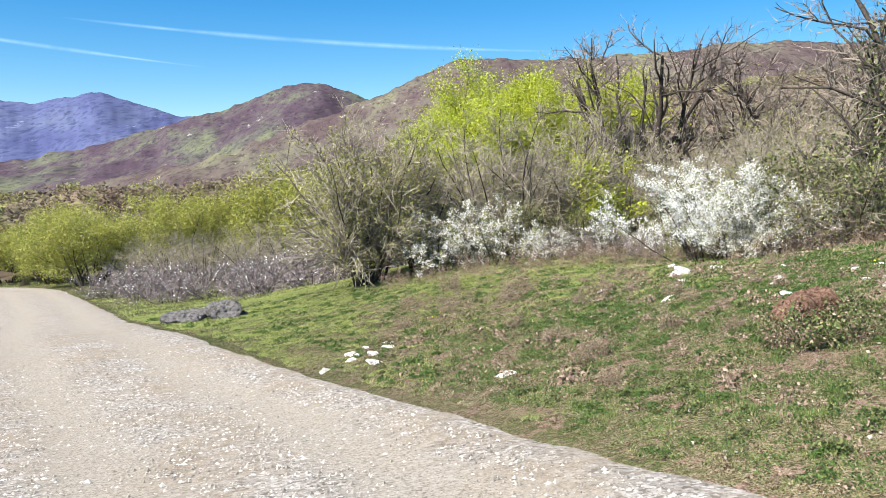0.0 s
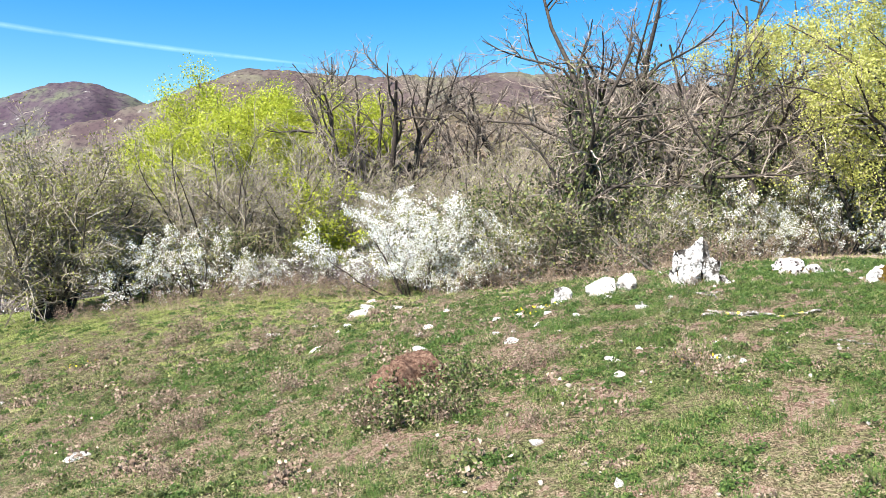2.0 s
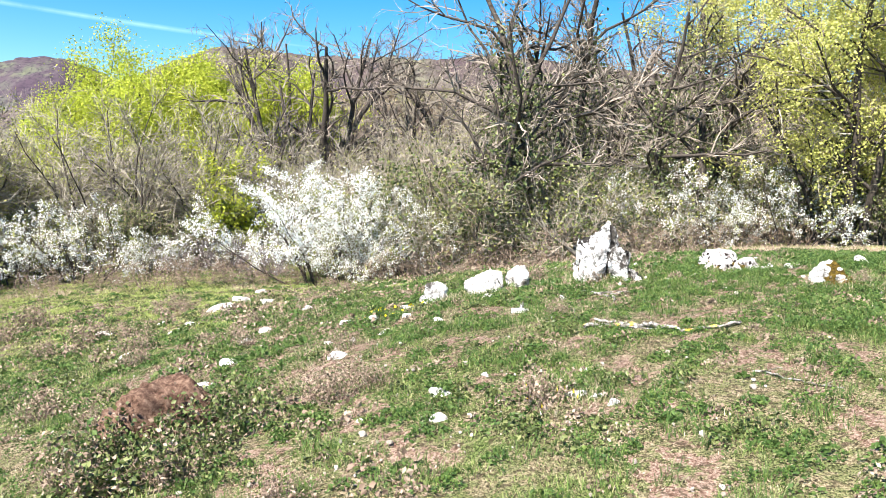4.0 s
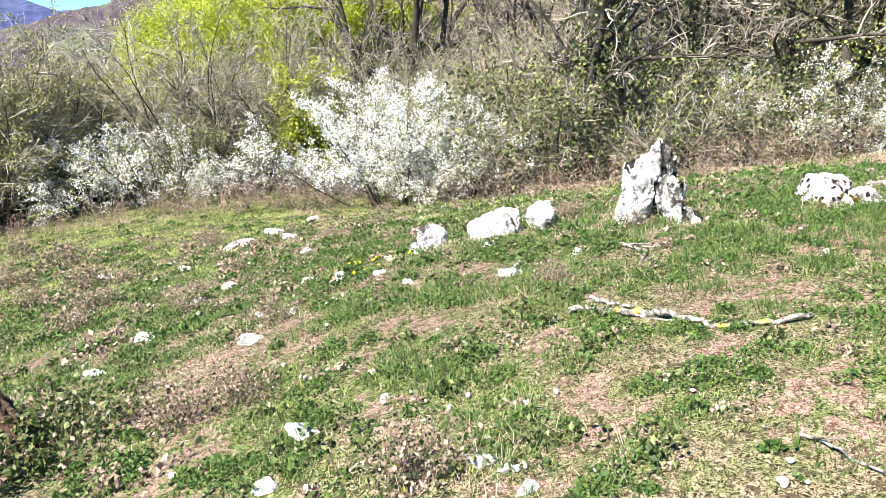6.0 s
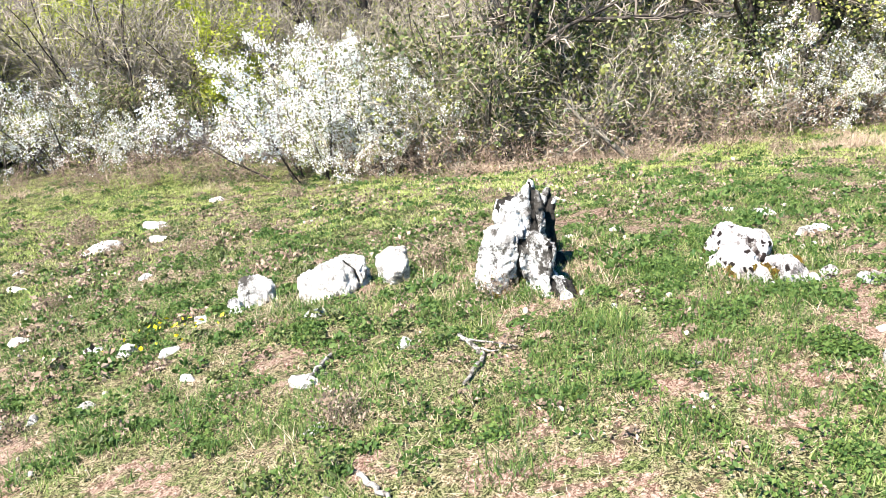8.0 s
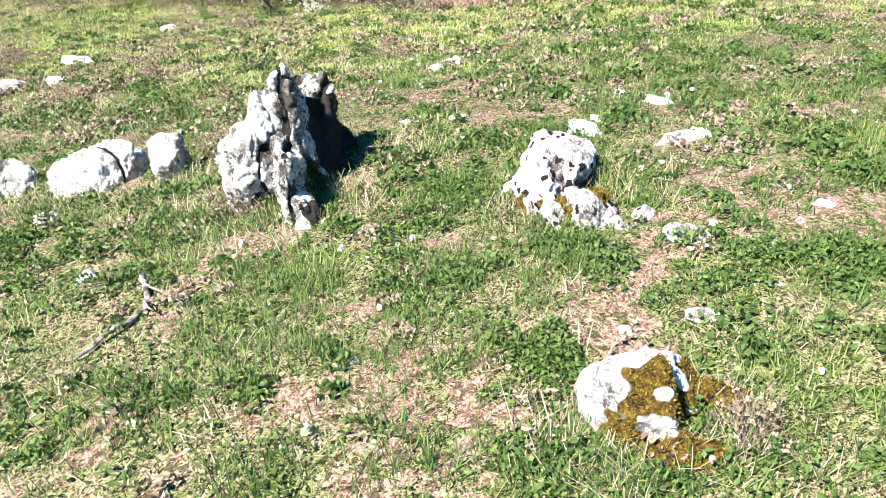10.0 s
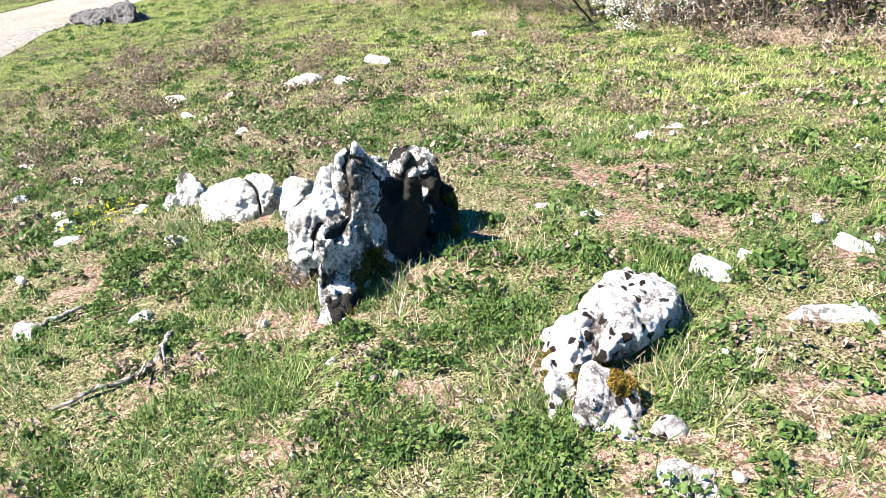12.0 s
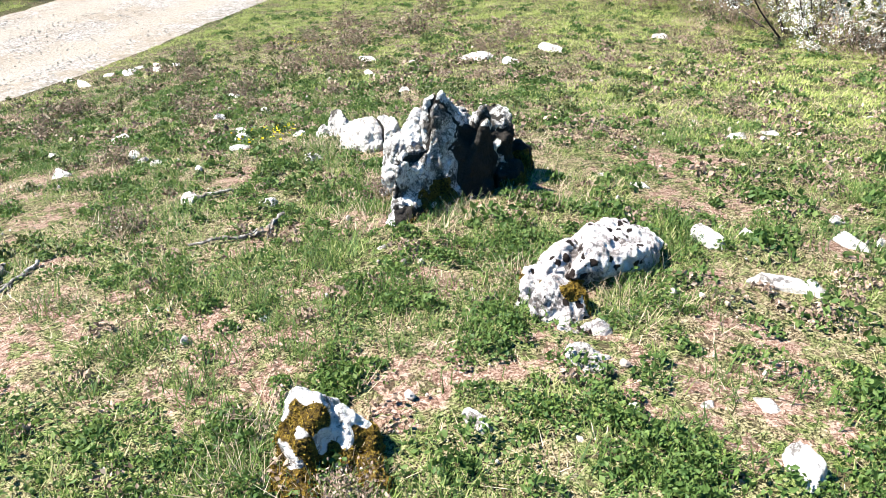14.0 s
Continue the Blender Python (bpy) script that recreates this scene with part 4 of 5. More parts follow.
lilac = plant("pale_shrub", "low lilac-grey scrub with scattered pale blossom", "bush", 13, 14, 1.35, 44, 0.016,
              [(11, 0.5, 48, 4, 0.18, 0.02, 0.1), (11, 0.45, 48, 4, 0.2, 0.0, 0.1)], M_BARKDARK, M_TWIGLILAC, [("blossom", M_BLOSSOM, 140, 0.03, 0.04)], 0.5, least=0.0055)
put(lilac, [(-5.2, 31, 1.3, 0), (-8.0, 33.5, 1.4, 50), (-10.5, 36, 1.4, 100), (-13.5, 39, 1.5, 150), (-3.2, 29.5, 1.2, 200), (-16, 43, 1.5, 250), (-6.5, 36.5, 1.5, 300), (-9.5, 40, 1.6, 30),
            (-19.5, 46.5, 1.5, 75), (-4.2, 33.5, 1.5, 20), (-12.2, 34.8, 1.3, 85), (-15.4, 39.0, 1.3, 140), (-7.0, 30.2, 1.1, 260), (-2.2, 31.0, 1.4, 310), (-18.6, 42.6, 1.3, 5), (-1.2, 28, 1.3, 111), (0.6, 24.3, 0.8, 11), (4.4, 22.6, 0.75, 222), (5.3, 21.4, 0.62, 90), (3.1, 22.6, 0.7, 33), (11.5, 19.3, 0.6, 40), (13.2, 18.7, 0.6, 180)])

yellow = plant("leafing_tree", "tall tree in bright yellow-green young leaf", "tree", 14, 7, 6.0, 32, 0.10,
               [(16, 0.40, 46, 5, 0.13, 0.05, 0.15), (10, 0.45, 44, 4, 0.16, 0.04, 0.15), (5, 0.5, 42, 3, 0.2, 0.0, 0.3)], M_BARKDARK, M_TWIGGREY, [("crown", M_YELLOWLEAF, 160000, 0.032, 0.22)], 0.5)
put(yellow, [(3.2, 32.6, 1.2, 0), (1.3, 31.6, 0.95, 130), (5.0, 33.4, 1.2, 220)])

willow = plant("willow_bush", "round willow bush in yellow-green young leaf", "bush", 15, 16, 3.3, 42, 0.04,
               [(8, 0.5, 40, 4, 0.15, 0.04, 0.2), (7, 0.5, 42, 3, 0.2, 0.0, 0.2)], M_BARKDARK, M_TWIGGREY, [("crown", M_WILLOWLEAF, 26000, 0.042, 0.2)], 0.6)
put(willow, [(-25.5, 55.0, 1.55, 0), (-22.0, 63.0, 1.75, 40), (-18.2, 64.0, 1.6, 90), (-14.0, 62.5, 2.0, 160), (-10.2, 61.0, 2.0, 200), (-30.5, 58.5, 1.1, 250), (-35.5, 62, 1.3, 290), (-38.0, 76, 1.6, 20)])

small_yellow = plant("yellow_shrub", "small shrub in fresh yellow leaf", "bush", 16, 6, 2.3, 16, 0.02,
                     [(8, 0.34, 45, 4, 0.15, 0.04, 0.2), (6, 0.5, 42, 3, 0.2, 0.0, 0.2)], M_BARKGREY, M_TWIGGREY, [("crown", M_YELLOWLEAF, 7000, 0.028, 0.07)], 0.15)
put(small_yellow, [(4.66, 23.4, 1.45, 0), (6.3, 25.5, 0.8, 90)])

bare = plant("bare_tree", "leafless dark tree with crooked branches", "tree", 21, 3, 7.4, 18, 0.21,
             [(11, 0.46, 52, 6, 0.2, 0.05, 0.2), (10, 0.45, 48, 5, 0.2, 0.04, 0.2), (8, 0.45, 44, 4, 0.2, 0.03, 0.15)], M_BARKDARK, M_TWIGDARK, [], 0.5, 0.10, least=0.005)
put(bare, [(6.3, 28.6, 0.95, 0), (7.5, 29.4, 1.05, 100), (10.5, 29.0, 0.8, 40), (12.8, 31.0, 0.9, 200), (15.2, 28.0, 0.9, 280), (9.0, 35.0, 0.95, 150), (18.5, 30.5, 1.0, 330), (21.5, 27.0, 1.0, 75), (13.4, 25.2, 0.8, 250), (24.0, 24.0, 1.0, 180)])

oak = plant("gnarled_tree", "gnarled leafless tree with thick dark limbs", "tree", 25, 3, 7.2, 16, 0.17,
            [(10, 0.46, 54, 6, 0.22, 0.04, 0.2), (10, 0.45, 50, 5, 0.22, 0.03, 0.2), (8, 0.45, 46, 4, 0.22, 0.01, 0.15)], M_BARKDARK, M_TWIGDARK, [("ivy", M_IVY, 3400, 0.04, 0.26)], 0.7, 0.12)
put(oak, [(9.85, 18.5, 0.98, 20), (12.6, 20.6, 1.05, 150), (16.6, 23.5, 1.2, 250), (13.9, 18.4, 0.9, 310)])

pale_tree = plant("budding_tree", "slender tree with thin pale yellow-green leaf", "tree", 27, 4, 7.0, 22, 0.10,
                  [(12, 0.42, 52, 5, 0.14, 0.02, 0.2), (9, 0.45, 44, 4, 0.16, 0.02, 0.2), (5, 0.5, 40, 3, 0.2, 0.0, 0.3)], M_BARKDARK, M_TWIGGREY, [("crown", M_PALEYELLOW, 46000, 0.028, 0.12)], 0.5)
put(pale_tree, [(16.4, 16.9, 1.0, 0), (18.3, 16.2, 1.05, 120), (20.5, 20.0, 1.15, 40)])

blackthorn = plant("blackthorn_bush", "blackthorn bush covered in white blossom", "bush", 31, 17, 1.9, 52, 0.022,
                   [(9, 0.5, 42, 5, 0.16, 0.05, 0.15), (9, 0.45, 45, 4, 0.18, 0.02, 0.15)], M_BARKDARK, M_TWIGBROWN, [("blossom", M_BLOSSOM, 30000, 0.0145, 0.03), ("leafage", M_OLIVELEAF, 2600, 0.024, 0.06)], 0.6)
put(blackthorn, [(6.5, 19.8, 1.22, 0), (7.7, 19.5, 0.82, 140)])
blackthorn_thin = plant("blackthorn_bush", "dark blackthorn with patches of white blossom", "bush", 32, 13, 1.5, 44, 0.022,
                        [(8, 0.5, 42, 4, 0.18, 0.05, 0.2), (9, 0.5, 45, 4, 0.2, 0.02, 0.2)], M_BARKDARK, M_TWIGBROWN, [("blossom", M_BLOSSOM, 8500, 0.0155, 0.022), ("leafage", M_OLIVELEAF, 1600, 0.026, 0.06)], 0.5)
put(blackthorn_thin, [(8.2, 19.2, 1.1, 75), (6.9, 19.2, 0.8, 15), (0.2, 22.5, 1.15, 0), (1.5, 22.4, 1.15, 60), (2.9, 22.2, 0.6, 130), (4.7, 22.6, 0.65, 200), (13.4, 18.6, 1.25, 90), (15.6, 17.4, 1.2, 20), (14.2, 17.6, 0.75, 220)])

thicket = plant("ivied_thicket", "dark evergreen thicket of ivy and bare stems", "bush", 34, 18, 2.5, 34, 0.03,
                [(10, 0.45, 48, 5, 0.18, 0.02, 0.1), (9, 0.42, 48, 4, 0.2, 0.0, 0.1)], M_BARKDARK, M_TWIGBROWN, [("leafage", M_IVY, 3600, 0.034, 0.08), ("young_leafage", M_OLIVELEAF, 1200, 0.026, 0.07)], 0.6, least=0.0034)
put(thicket, [(9.4, 19.0, 1.1, 0), (10.6, 19.3, 1.15, 80), (8.5, 19.9, 0.85, 150), (11.7, 19.6, 0.95, 220), (3.9, 23.6, 0.8, 300), (16.0, 18.6, 0.9, 40), (17.4, 17.0, 0.95, 110), (18.8, 15.6, 1.0, 190), (13.4, 20.4, 1.0, 260), (7.2, 21.6, 0.9, 20), (2.4, 23.4, 0.75, 90), (20.2, 14.4, 1.0, 10)])

bramble = plant("bramble_thicket", "tangled bramble thicket with dark green leaves", "bush", 35, 18, 1.5, 50, 0.012,
                [(12, 0.55, 42, 5, 0.15, -0.02, 0.1), (12, 0.5, 45, 3, 0.16, -0.02, 0.15)], M_TWIGBROWN, M_TWIGGREY, [("leafage", M_IVY, 1300, 0.03, 0.09), ("young_leafage", M_OLIVELEAF, 900, 0.024, 0.08)], 0.6, least=0.0028)
put(bramble, [(8.7, 19.0, 1.3, 0), (9.6, 18.2, 1.35, 60), (10.6, 17.9, 1.3, 120), (11.6, 18.2, 1.25, 180), (12.6, 18.6, 1.1, 240), (8.3, 20.3, 1.4, 300), (10.2, 19.6, 1.7, 30), (11.6, 19.8, 1.6, 90),
              (16.2, 18.2, 1.0, 45), (17.6, 17.2, 1.0, 200), (19.2, 17.0, 1.1, 140), (13.6, 21.6, 1.5, 10)])
dry = plant("dry_scrub", "brown scrub of dead stems along the hedge foot", "bush", 36, 18, 0.7, 55, 0.007,
            [(7, 0.55, 45, 4, 0.25, 0.0, 0.1), (5, 0.5, 45, 3, 0.25, 0.0, 0.2)], M_DRYTWIG, M_DRYTWIG, [("leafage", M_DRYTWIG, 700, 0.016, 0.06)], 0.6, least=0.0025)
put(dry, [(1.0 + 0.93 * k + 0.3 * math.sin(k * 7.1), 20.6 - 0.16 * k + 0.35 * math.sin(k * 2.3) + (k > 9) * 0.25 * (k - 9) * 0.4, 0.75 + 0.3 * math.sin(k * 5.7) ** 2, 50 * k) for k in range(20)]
    + [(-1.0, 20.7, 0.7, 10), (0.0, 20.3, 0.7, 80), (8.6, 17.7, 1.2, 30), (9.6, 17.0, 1.0, 75), (10.6, 16.8, 1.2, 130), (11.7, 17.0, 1.1, 190), (12.8, 17.3, 1.2, 240), (14.0, 17.5, 1.1, 290), (15.2, 17.2, 1.2, 340), (7.6, 18.4, 1.1, 15)])
clump = plant("dry_clump", "knee-high clump of dead brown stems", "plant", 37, 22, 0.36, 30, 0.004,
              [(5, 0.5, 35, 3, 0.2, 0.02, 0.2), (3, 0.5, 35, 3, 0.2, 0.0, 0.3)], M_DRYTWIG, M_DRYTWIG, [("leafage", M_DRYTWIG, 420, 0.013, 0.03), ("young_leafage", M_IVY, 120, 0.012, 0.04)], 0.12, least=0.0012)
put(clump, [(2.95, 13.7, 1.2, 0), (1.75, 16.2, 1.5, 40), (2.5, 13.4, 0.8, 70), (-0.4, 16.5, 1.2, 120), (3.1, 10.2, 0.9, 160), (6.1, 7.55, 0.8, 200), (6.95, 9.25, 0.55, 250), (7.75, 10.25, 0.5, 300), (7.5, 11.05, 0.6, 20),
            (0.4, 18.0, 1.3, 50), (8.2, 13.2, 0.6, 100), (5.3, 8.8, 0.5, 140), (4.7, 7.3, 0.6, 190), (9.3, 8.75, 0.45, 230), (3.6, 9.4, 0.6, 280), (6.2, 17.0, 0.9, 10), (8.5, 16.8, 0.9, 60), (10.5, 15.6, 0.8, 110), (12.0, 15.2, 0.8, 170)]
    + [(3.0 + 2.6 * math.sin(k * 2.4) + 1.2 * math.sin(k * 5.1), 12.6 + 3.4 * math.cos(k * 1.7) + 0.9 * math.sin(k * 3.3), 0.45 + 0.5 * math.sin(k * 4.3) ** 2, 37 * k) for k in range(34) if k not in (2, 5, 12, 19, 26, 28)]
    + [(-7.2 - 0.9 * k + 1.5 * math.sin(k * 3.7), 11.5 + 1.1 * k + 2.0 * math.sin(k * 2.1), 0.9 + 0.6 * math.sin(k * 1.9) ** 2, 61 * k) for k in range(9) if off_road(-7.2 - 0.9 * k + 1.5 * math.sin(k * 3.7), 11.5 + 1.1 * k + 2.0 * math.sin(k * 2.1)) > ROAD_W / 2 + 0.3])

g = np.random.default_rng(171)
cx, cy = g.uniform(-0.5, 10.0, 230), g.uniform(6.6, 17.5, 230)
away = (off_road(cx, cy) > ROAD_W / 2 + 0.5) & (np.hypot(cx - 8.0, cy - 10.5) > 0.5) & ((cx < 5.6) | (cy > 11.5)) & (np.hypot(cx - 7.3, cy - 8.4) > 0.6)
small_clump = plant("dry_stalks", "small tuft of dead brown stalks in the turf", "plant", 39, 12, 0.16, 50, 0.0025,
                    [(5, 0.55, 45, 3, 0.2, 0.0, 0.1)], M_DRYTWIG, M_DRYTWIG, [("leafage", M_DRYTWIG, 240, 0.011, 0.02), ("young_leafage", M_IVY, 70, 0.011, 0.03)], 0.05, least=0.001)
small_clump["group"] = "dead stalks in the meadow"
put(small_clump, [(a, b, float(g.uniform(0.7, 2.1)), float(g.uniform(0, 360))) for a, b in zip(cx[away], cy[away])])

# ---- earth mound ----
def build_mound():
    v, f = lump(401, 5, 9, 0.22, 0.6)
    m = Mat("red_earth", 0.98, 0.05)
    a = m.noise(26, 6, 0.75)
    m.color(m.ramp(a, [(0.36, (0.045, 0.025, 0.017)), (0.5, (0.12, 0.07, 0.05)), (0.64, (0.22, 0.145, 0.105))])).bump(a, 0.9, 0.03)
    ob = solid("earth_mound", v * (0.36, 0.30, 0.32), f, m.m, None, True)
    ob.location = (4.12, 8.8, floor_z(4.12, 8.8) + 0.05)
    tagged(ob, "mound of crumbly red earth beside brambles", "mound")


build_mound()
low_bramble = plant("low_bramble", "low dark bramble growing round an earth mound", "plant", 38, 14, 0.42, 55, 0.005,
                    [(6, 0.5, 45, 3, 0.25, 0.0, 0.15), (4, 0.5, 45, 3, 0.25, 0.0, 0.2)], M_DRYTWIG, M_DRYTWIG, [("leafage", M_IVY, 1100, 0.018, 0.04), ("young_leafage", M_HERB, 160, 0.018, 0.05), ("dead_leafage", M_DRYTWIG, 260, 0.016, 0.05)], 0.2, least=0.0012)
put(copy_thing(clump, pose(0, 0, 0)), [(3.7, 8.25, 0.9, 15)])
put(copy_thing(clump, pose(0, 0, 0)), [(4.2, 7.95, 0.7, 95)])
put(low_bramble, [(4.0, 8.3, 1.0, 0), (4.5, 8.55, 0.9, 90), (3.75, 8.5, 0.8, 180), (4.3, 8.1, 0.7, 250), (4.05, 8.15, 0.9, 300), (4.6, 8.75, 0.8, 20)])


# ---- fallen branches ----
def stick(name, label, ends, radius, seed, mat, forks=0):
    """A broken branch lying in the grass along ends, with side twigs."""
    g = np.random.default_rng(seed)
    p = spline(np.array(ends), 7)
    z = lie(p[:, 0], p[:, 1]) + radius * 0.8 + 0.006
    pts = np.dstack([p[:, 0], p[:, 1], z]) + g.normal(size=(1, len(p), 3)) * radius * 0.45
    rad = radius * np.linspace(1, 0.55, len(p))[None] * g.uniform(0.85, 1.15, (1, len(p)))
    top = new(name)
    tagged(top, label, "branch")
    v, f = tubes(pts, rad, 8)
    solid("stem", v, f, mat, top, True)
    if forks:
        q, r = branch(g, pts, rad, forks, 0.35, 25, 5, 0.1, 0.0, 0.1, 0.55)
        q[..., 2] = np.maximum(land(q[..., 0], q[..., 1]) + 0.012, np.minimum(q[..., 2], land(q[..., 0], q[..., 1]) + 0.06))
        v, f = tubes(q, r, 6)
        tagged(solid("side_twig", v, f, mat, top, True), kind="stuff")
    return top


def dead_wood(name, yellow):
    m = Mat(name, 0.9, 0.15)
    a = m.noise(40, 6, 0.7)
    col = m.ramp(a, [(0.38, (0.035, 0.03, 0.025)), (0.5, (0.19, 0.17, 0.15)), (0.64, (0.46, 0.44, 0.40))])
    spot = m.ramp(m.noise(8, 3, 0.5), [(0.56, (0, 0, 0)), (0.60, (1, 1, 1))])
    return m.color(m.mix(spot, col, (0.50, 0.38, 0.06)) if yellow else col).bump(a, 0.7, 0.01).m


M_LICHEN, M_DEADWOOD = dead_wood("lichened_wood", True), dead_wood("weathered_wood", False)
stick("fallen_branch", "long grey branch with yellow lichen lying in grass", [(6.90, 8.70), (7.04, 8.61), (7.19, 8.47), (7.29, 8.32), (7.44, 8.19), (7.57, 8.11), (7.73, 8.10)], 0.017, 5, M_LICHEN, 1)
stick("fallen_branch", "short forked branch with yellow lichen patches", [(7.03, 8.80), (7.11, 8.68), (7.19, 8.56)], 0.011, 16, M_LICHEN, 2)
stick("dead_stick", "thin weathered stick lying in the grass", [(7.50, 9.82), (7.58, 9.62), (7.54, 9.47), (7.46, 9.33)], 0.012, 7, M_DEADWOOD, 2)
stick("dead_stick", "short pale stick on dry turf", [(6.80, 9.66), (6.86, 9.80), (6.92, 9.95)], 0.014, 8, M_DEADWOOD)
stick("dead_stick", "dark bent twig on the slope", [(7.25, 7.32), (7.30, 7.20), (7.34, 7.02), (7.42, 6.85)], 0.006, 9, M_DEADWOOD, 2)


def leaning_branch():
    """A broken limb caught in the hedge, one end on the ground."""
    g = np.random.default_rng(91)
    p0, p1 = np.array((10.6, 16.35, floor_z(10.6, 16.35))), np.array((9.6, 16.75, 1.45))
    pts, rad = lines(g, p0[None], (p1 - p0)[None], np.array([1.15]), np.array([0.04]), np.array([0.022]), 9, 0.07, 0.0)
    top = new("broken_limb")
    tagged(top, "pale broken limb leaning in the hedge", "branch")
    solid("stem", *tubes(pts, rad, 7), M_BARKGREY, top, True)
    q, r = branch(g, pts, rad, 7, 0.35, 50, 5, 0.15, 0.0, 0.3)
    tagged(solid("side_twig", *tubes(q, r, 5), M_BARKGREY, top, True), kind="stuff")


leaning_branch()


# ---- turf ----
def spots(g, n, box, keep, gap=0.12):
    """Places in a box (x0, y0, x1, y1), kept with the odds keep(x, y), clear of the road."""
    x, y = g.uniform(box[0], box[2], n), g.uniform(box[1], box[3], n)
    ok = (g.uniform(0, 1, n) < keep(x, y)) & (off_road(x, y) > ROAD_W / 2 + gap + 0.35 * (fbm(x, y, 2.2, 2, 51) - 0.5))
    return x[ok], y[ok]


NEARBOX, FARBOX = (0.0, 3.6, 12.6, 13.2), (-16.0, 8.4, 17.0, 27.0)


def turf(x, y):
    """Odds of a tuft: closed in green places, broken into small clumps elsewhere."""
    c = np.clip((fbm(x, y, 5.5, 3, 57) - 0.46) * 8, 0, 1)
    return np.clip(cover_at(x, y) * 1.6 - 0.2, 0, 1) * np.clip(0.2 + lush_at(x, y), 0, 1) * (0.05 + 0.95 * c)


g = np.random.default_rng(61)
x, y = spots(g, 250000, NEARBOX, turf)
v, f = tufts(x, y, 4, 0.02 + 0.03 * lush_at(x, y), 0.0032, 1.1, g, 0.018)
tagged(solid("grass", v, f, M_GRASS), "short yellow-green spring grass", "grass", kind="stuff")
x, y = spots(g, 470000, FARBOX, lambda x, y: np.maximum(turf(x, y), 0.3) * ((y > 11.6 + 2 * fbm(x, y, 0.8, 2, 63)) | (x < 0.3)))
v, f = tufts(x, y, 4, 0.022 + 0.03 * lush_at(x, y), 0.006, 1.1, g, 0.03)
tagged(solid("grass_beyond", v, f, M_GRASSPALE), "short grass along the hedge foot", "grass", kind="stuff")
x, y = spots(g, 42000, (0.5, 4.5, 12.5, 13.0), lambda x, y: np.maximum((fbm(x, y, 4.6, 3, 77) > 0.62) * 0.8, blots(x, y, LUSH, 0.14) > 0.45))
v, f = tufts(x, y, 12, 0.045 + 0.04 * hash2(np.floor(x * 9), np.floor(y * 9), 2), 0.0026, 0.9, g, 0.03)
tagged(solid("lush_grass", v, f, M_DEEP), "dark green tufts of lush grass", "grass", kind="stuff")
ring = [(7.86, 10.12, 0.20), (7.75, 10.35, 0.14), (8.2, 10.3, 0.12), (7.35, 10.65, 0.18), (9.22, 8.72, 0.14), (8.92, 8.68, 0.12), (8.86, 10.0, 0.10), (9.28, 10.1, 0.14), (6.7, 10.75, 0.14), (7.0, 9.25, 0.22), (6.6, 10.85, 0.12), (5.2, 9.9, 0.12), (6.4, 7.5, 0.14), (7.9, 10.9, 0.2), (8.45, 10.85, 0.15)]
x, y = np.concatenate([g.normal(a, r, 42) for a, b, r in ring]), np.concatenate([g.normal(b, r, 42) for a, b, r in ring])
v, f = tufts(x, y, 6, np.full(len(x), 0.085), 0.0018, 1.1, g, 0.015)
tagged(solid("dry_tall_grass", v, f, M_STRAW), "taller dry grass round the rocks", "grass", kind="stuff")
v, f = tufts(x + 0.02, y, 3, np.full(len(x), 0.09), 0.0022, 0.9, g, 0.02)
tagged(solid("tall_grass", v, f, M_DEEP), "taller green grass round the rocks", "grass", kind="stuff")
x, y = spots(g, 260000, NEARBOX, lambda x, y: np.clip(cover_at(x, y) * 1.3 - 0.1, 0, 1) * np.clip((fbm(x, y, 5.0, 3, 91) - 0.50) * 9, 0, 1))
v, f = flakes(np.stack([x, y, lie(x, y) + g.uniform(0.002, 0.035, len(x))], 1), 0.011, g, 0.7)
tagged(solid("herbs", v, f, M_HERB), "low small-leaved meadow herbs", "herbs", kind="stuff")
x, y = spots(g, 170000, (-1.5, 3.4, 13, 19), lambda x, y: (1.0 - 0.5 * lush_at(x, y)) * np.clip((fbm(x, y, 4.0, 3, 95) - 0.42) * 7, 0.1, 1))
v, f = tufts(x, y, 2, np.full(len(x), 0.03), 0.0022, 2.8, g, 0.02)
tagged(solid("dead_grass", v, f, M_STRAW), "bleached dead grass lying flat", "grass", kind="stuff")

h = np.random.default_rng(977)
x, y = spots(h, 60000, (-45.0, 2.0, -5.0, 42.0), lambda x, y: 0.25 + 0.75 * (fbm(x, y, 0.7, 3, 979) > 0.5))
v, f = tufts(x, y, 4, h.uniform(0.04, 0.11, len(x)), 0.012, 1.1, h, 0.09)
tagged(solid("grass_across", v, f, M_GRASSPALE), "rough grass across the track", "grass", kind="stuff")
x, y = np.concatenate([g.normal(a, 0.16, n) for a, n in ((5.95, 34), (6.3, 10), (0.2, 24))]), np.concatenate([g.normal(b, 0.13, n) for b, n in ((10.75, 34), (7.6, 10), (15.2, 24))])
v, f = flakes(np.stack([x, y, lie(x, y) + 0.04], 1), 0.014, g, 0.9)
tagged(solid("yellow_flowers", v, f, M_FLOWER), "scattered small yellow meadow flowers", "flowers", kind="stuff")

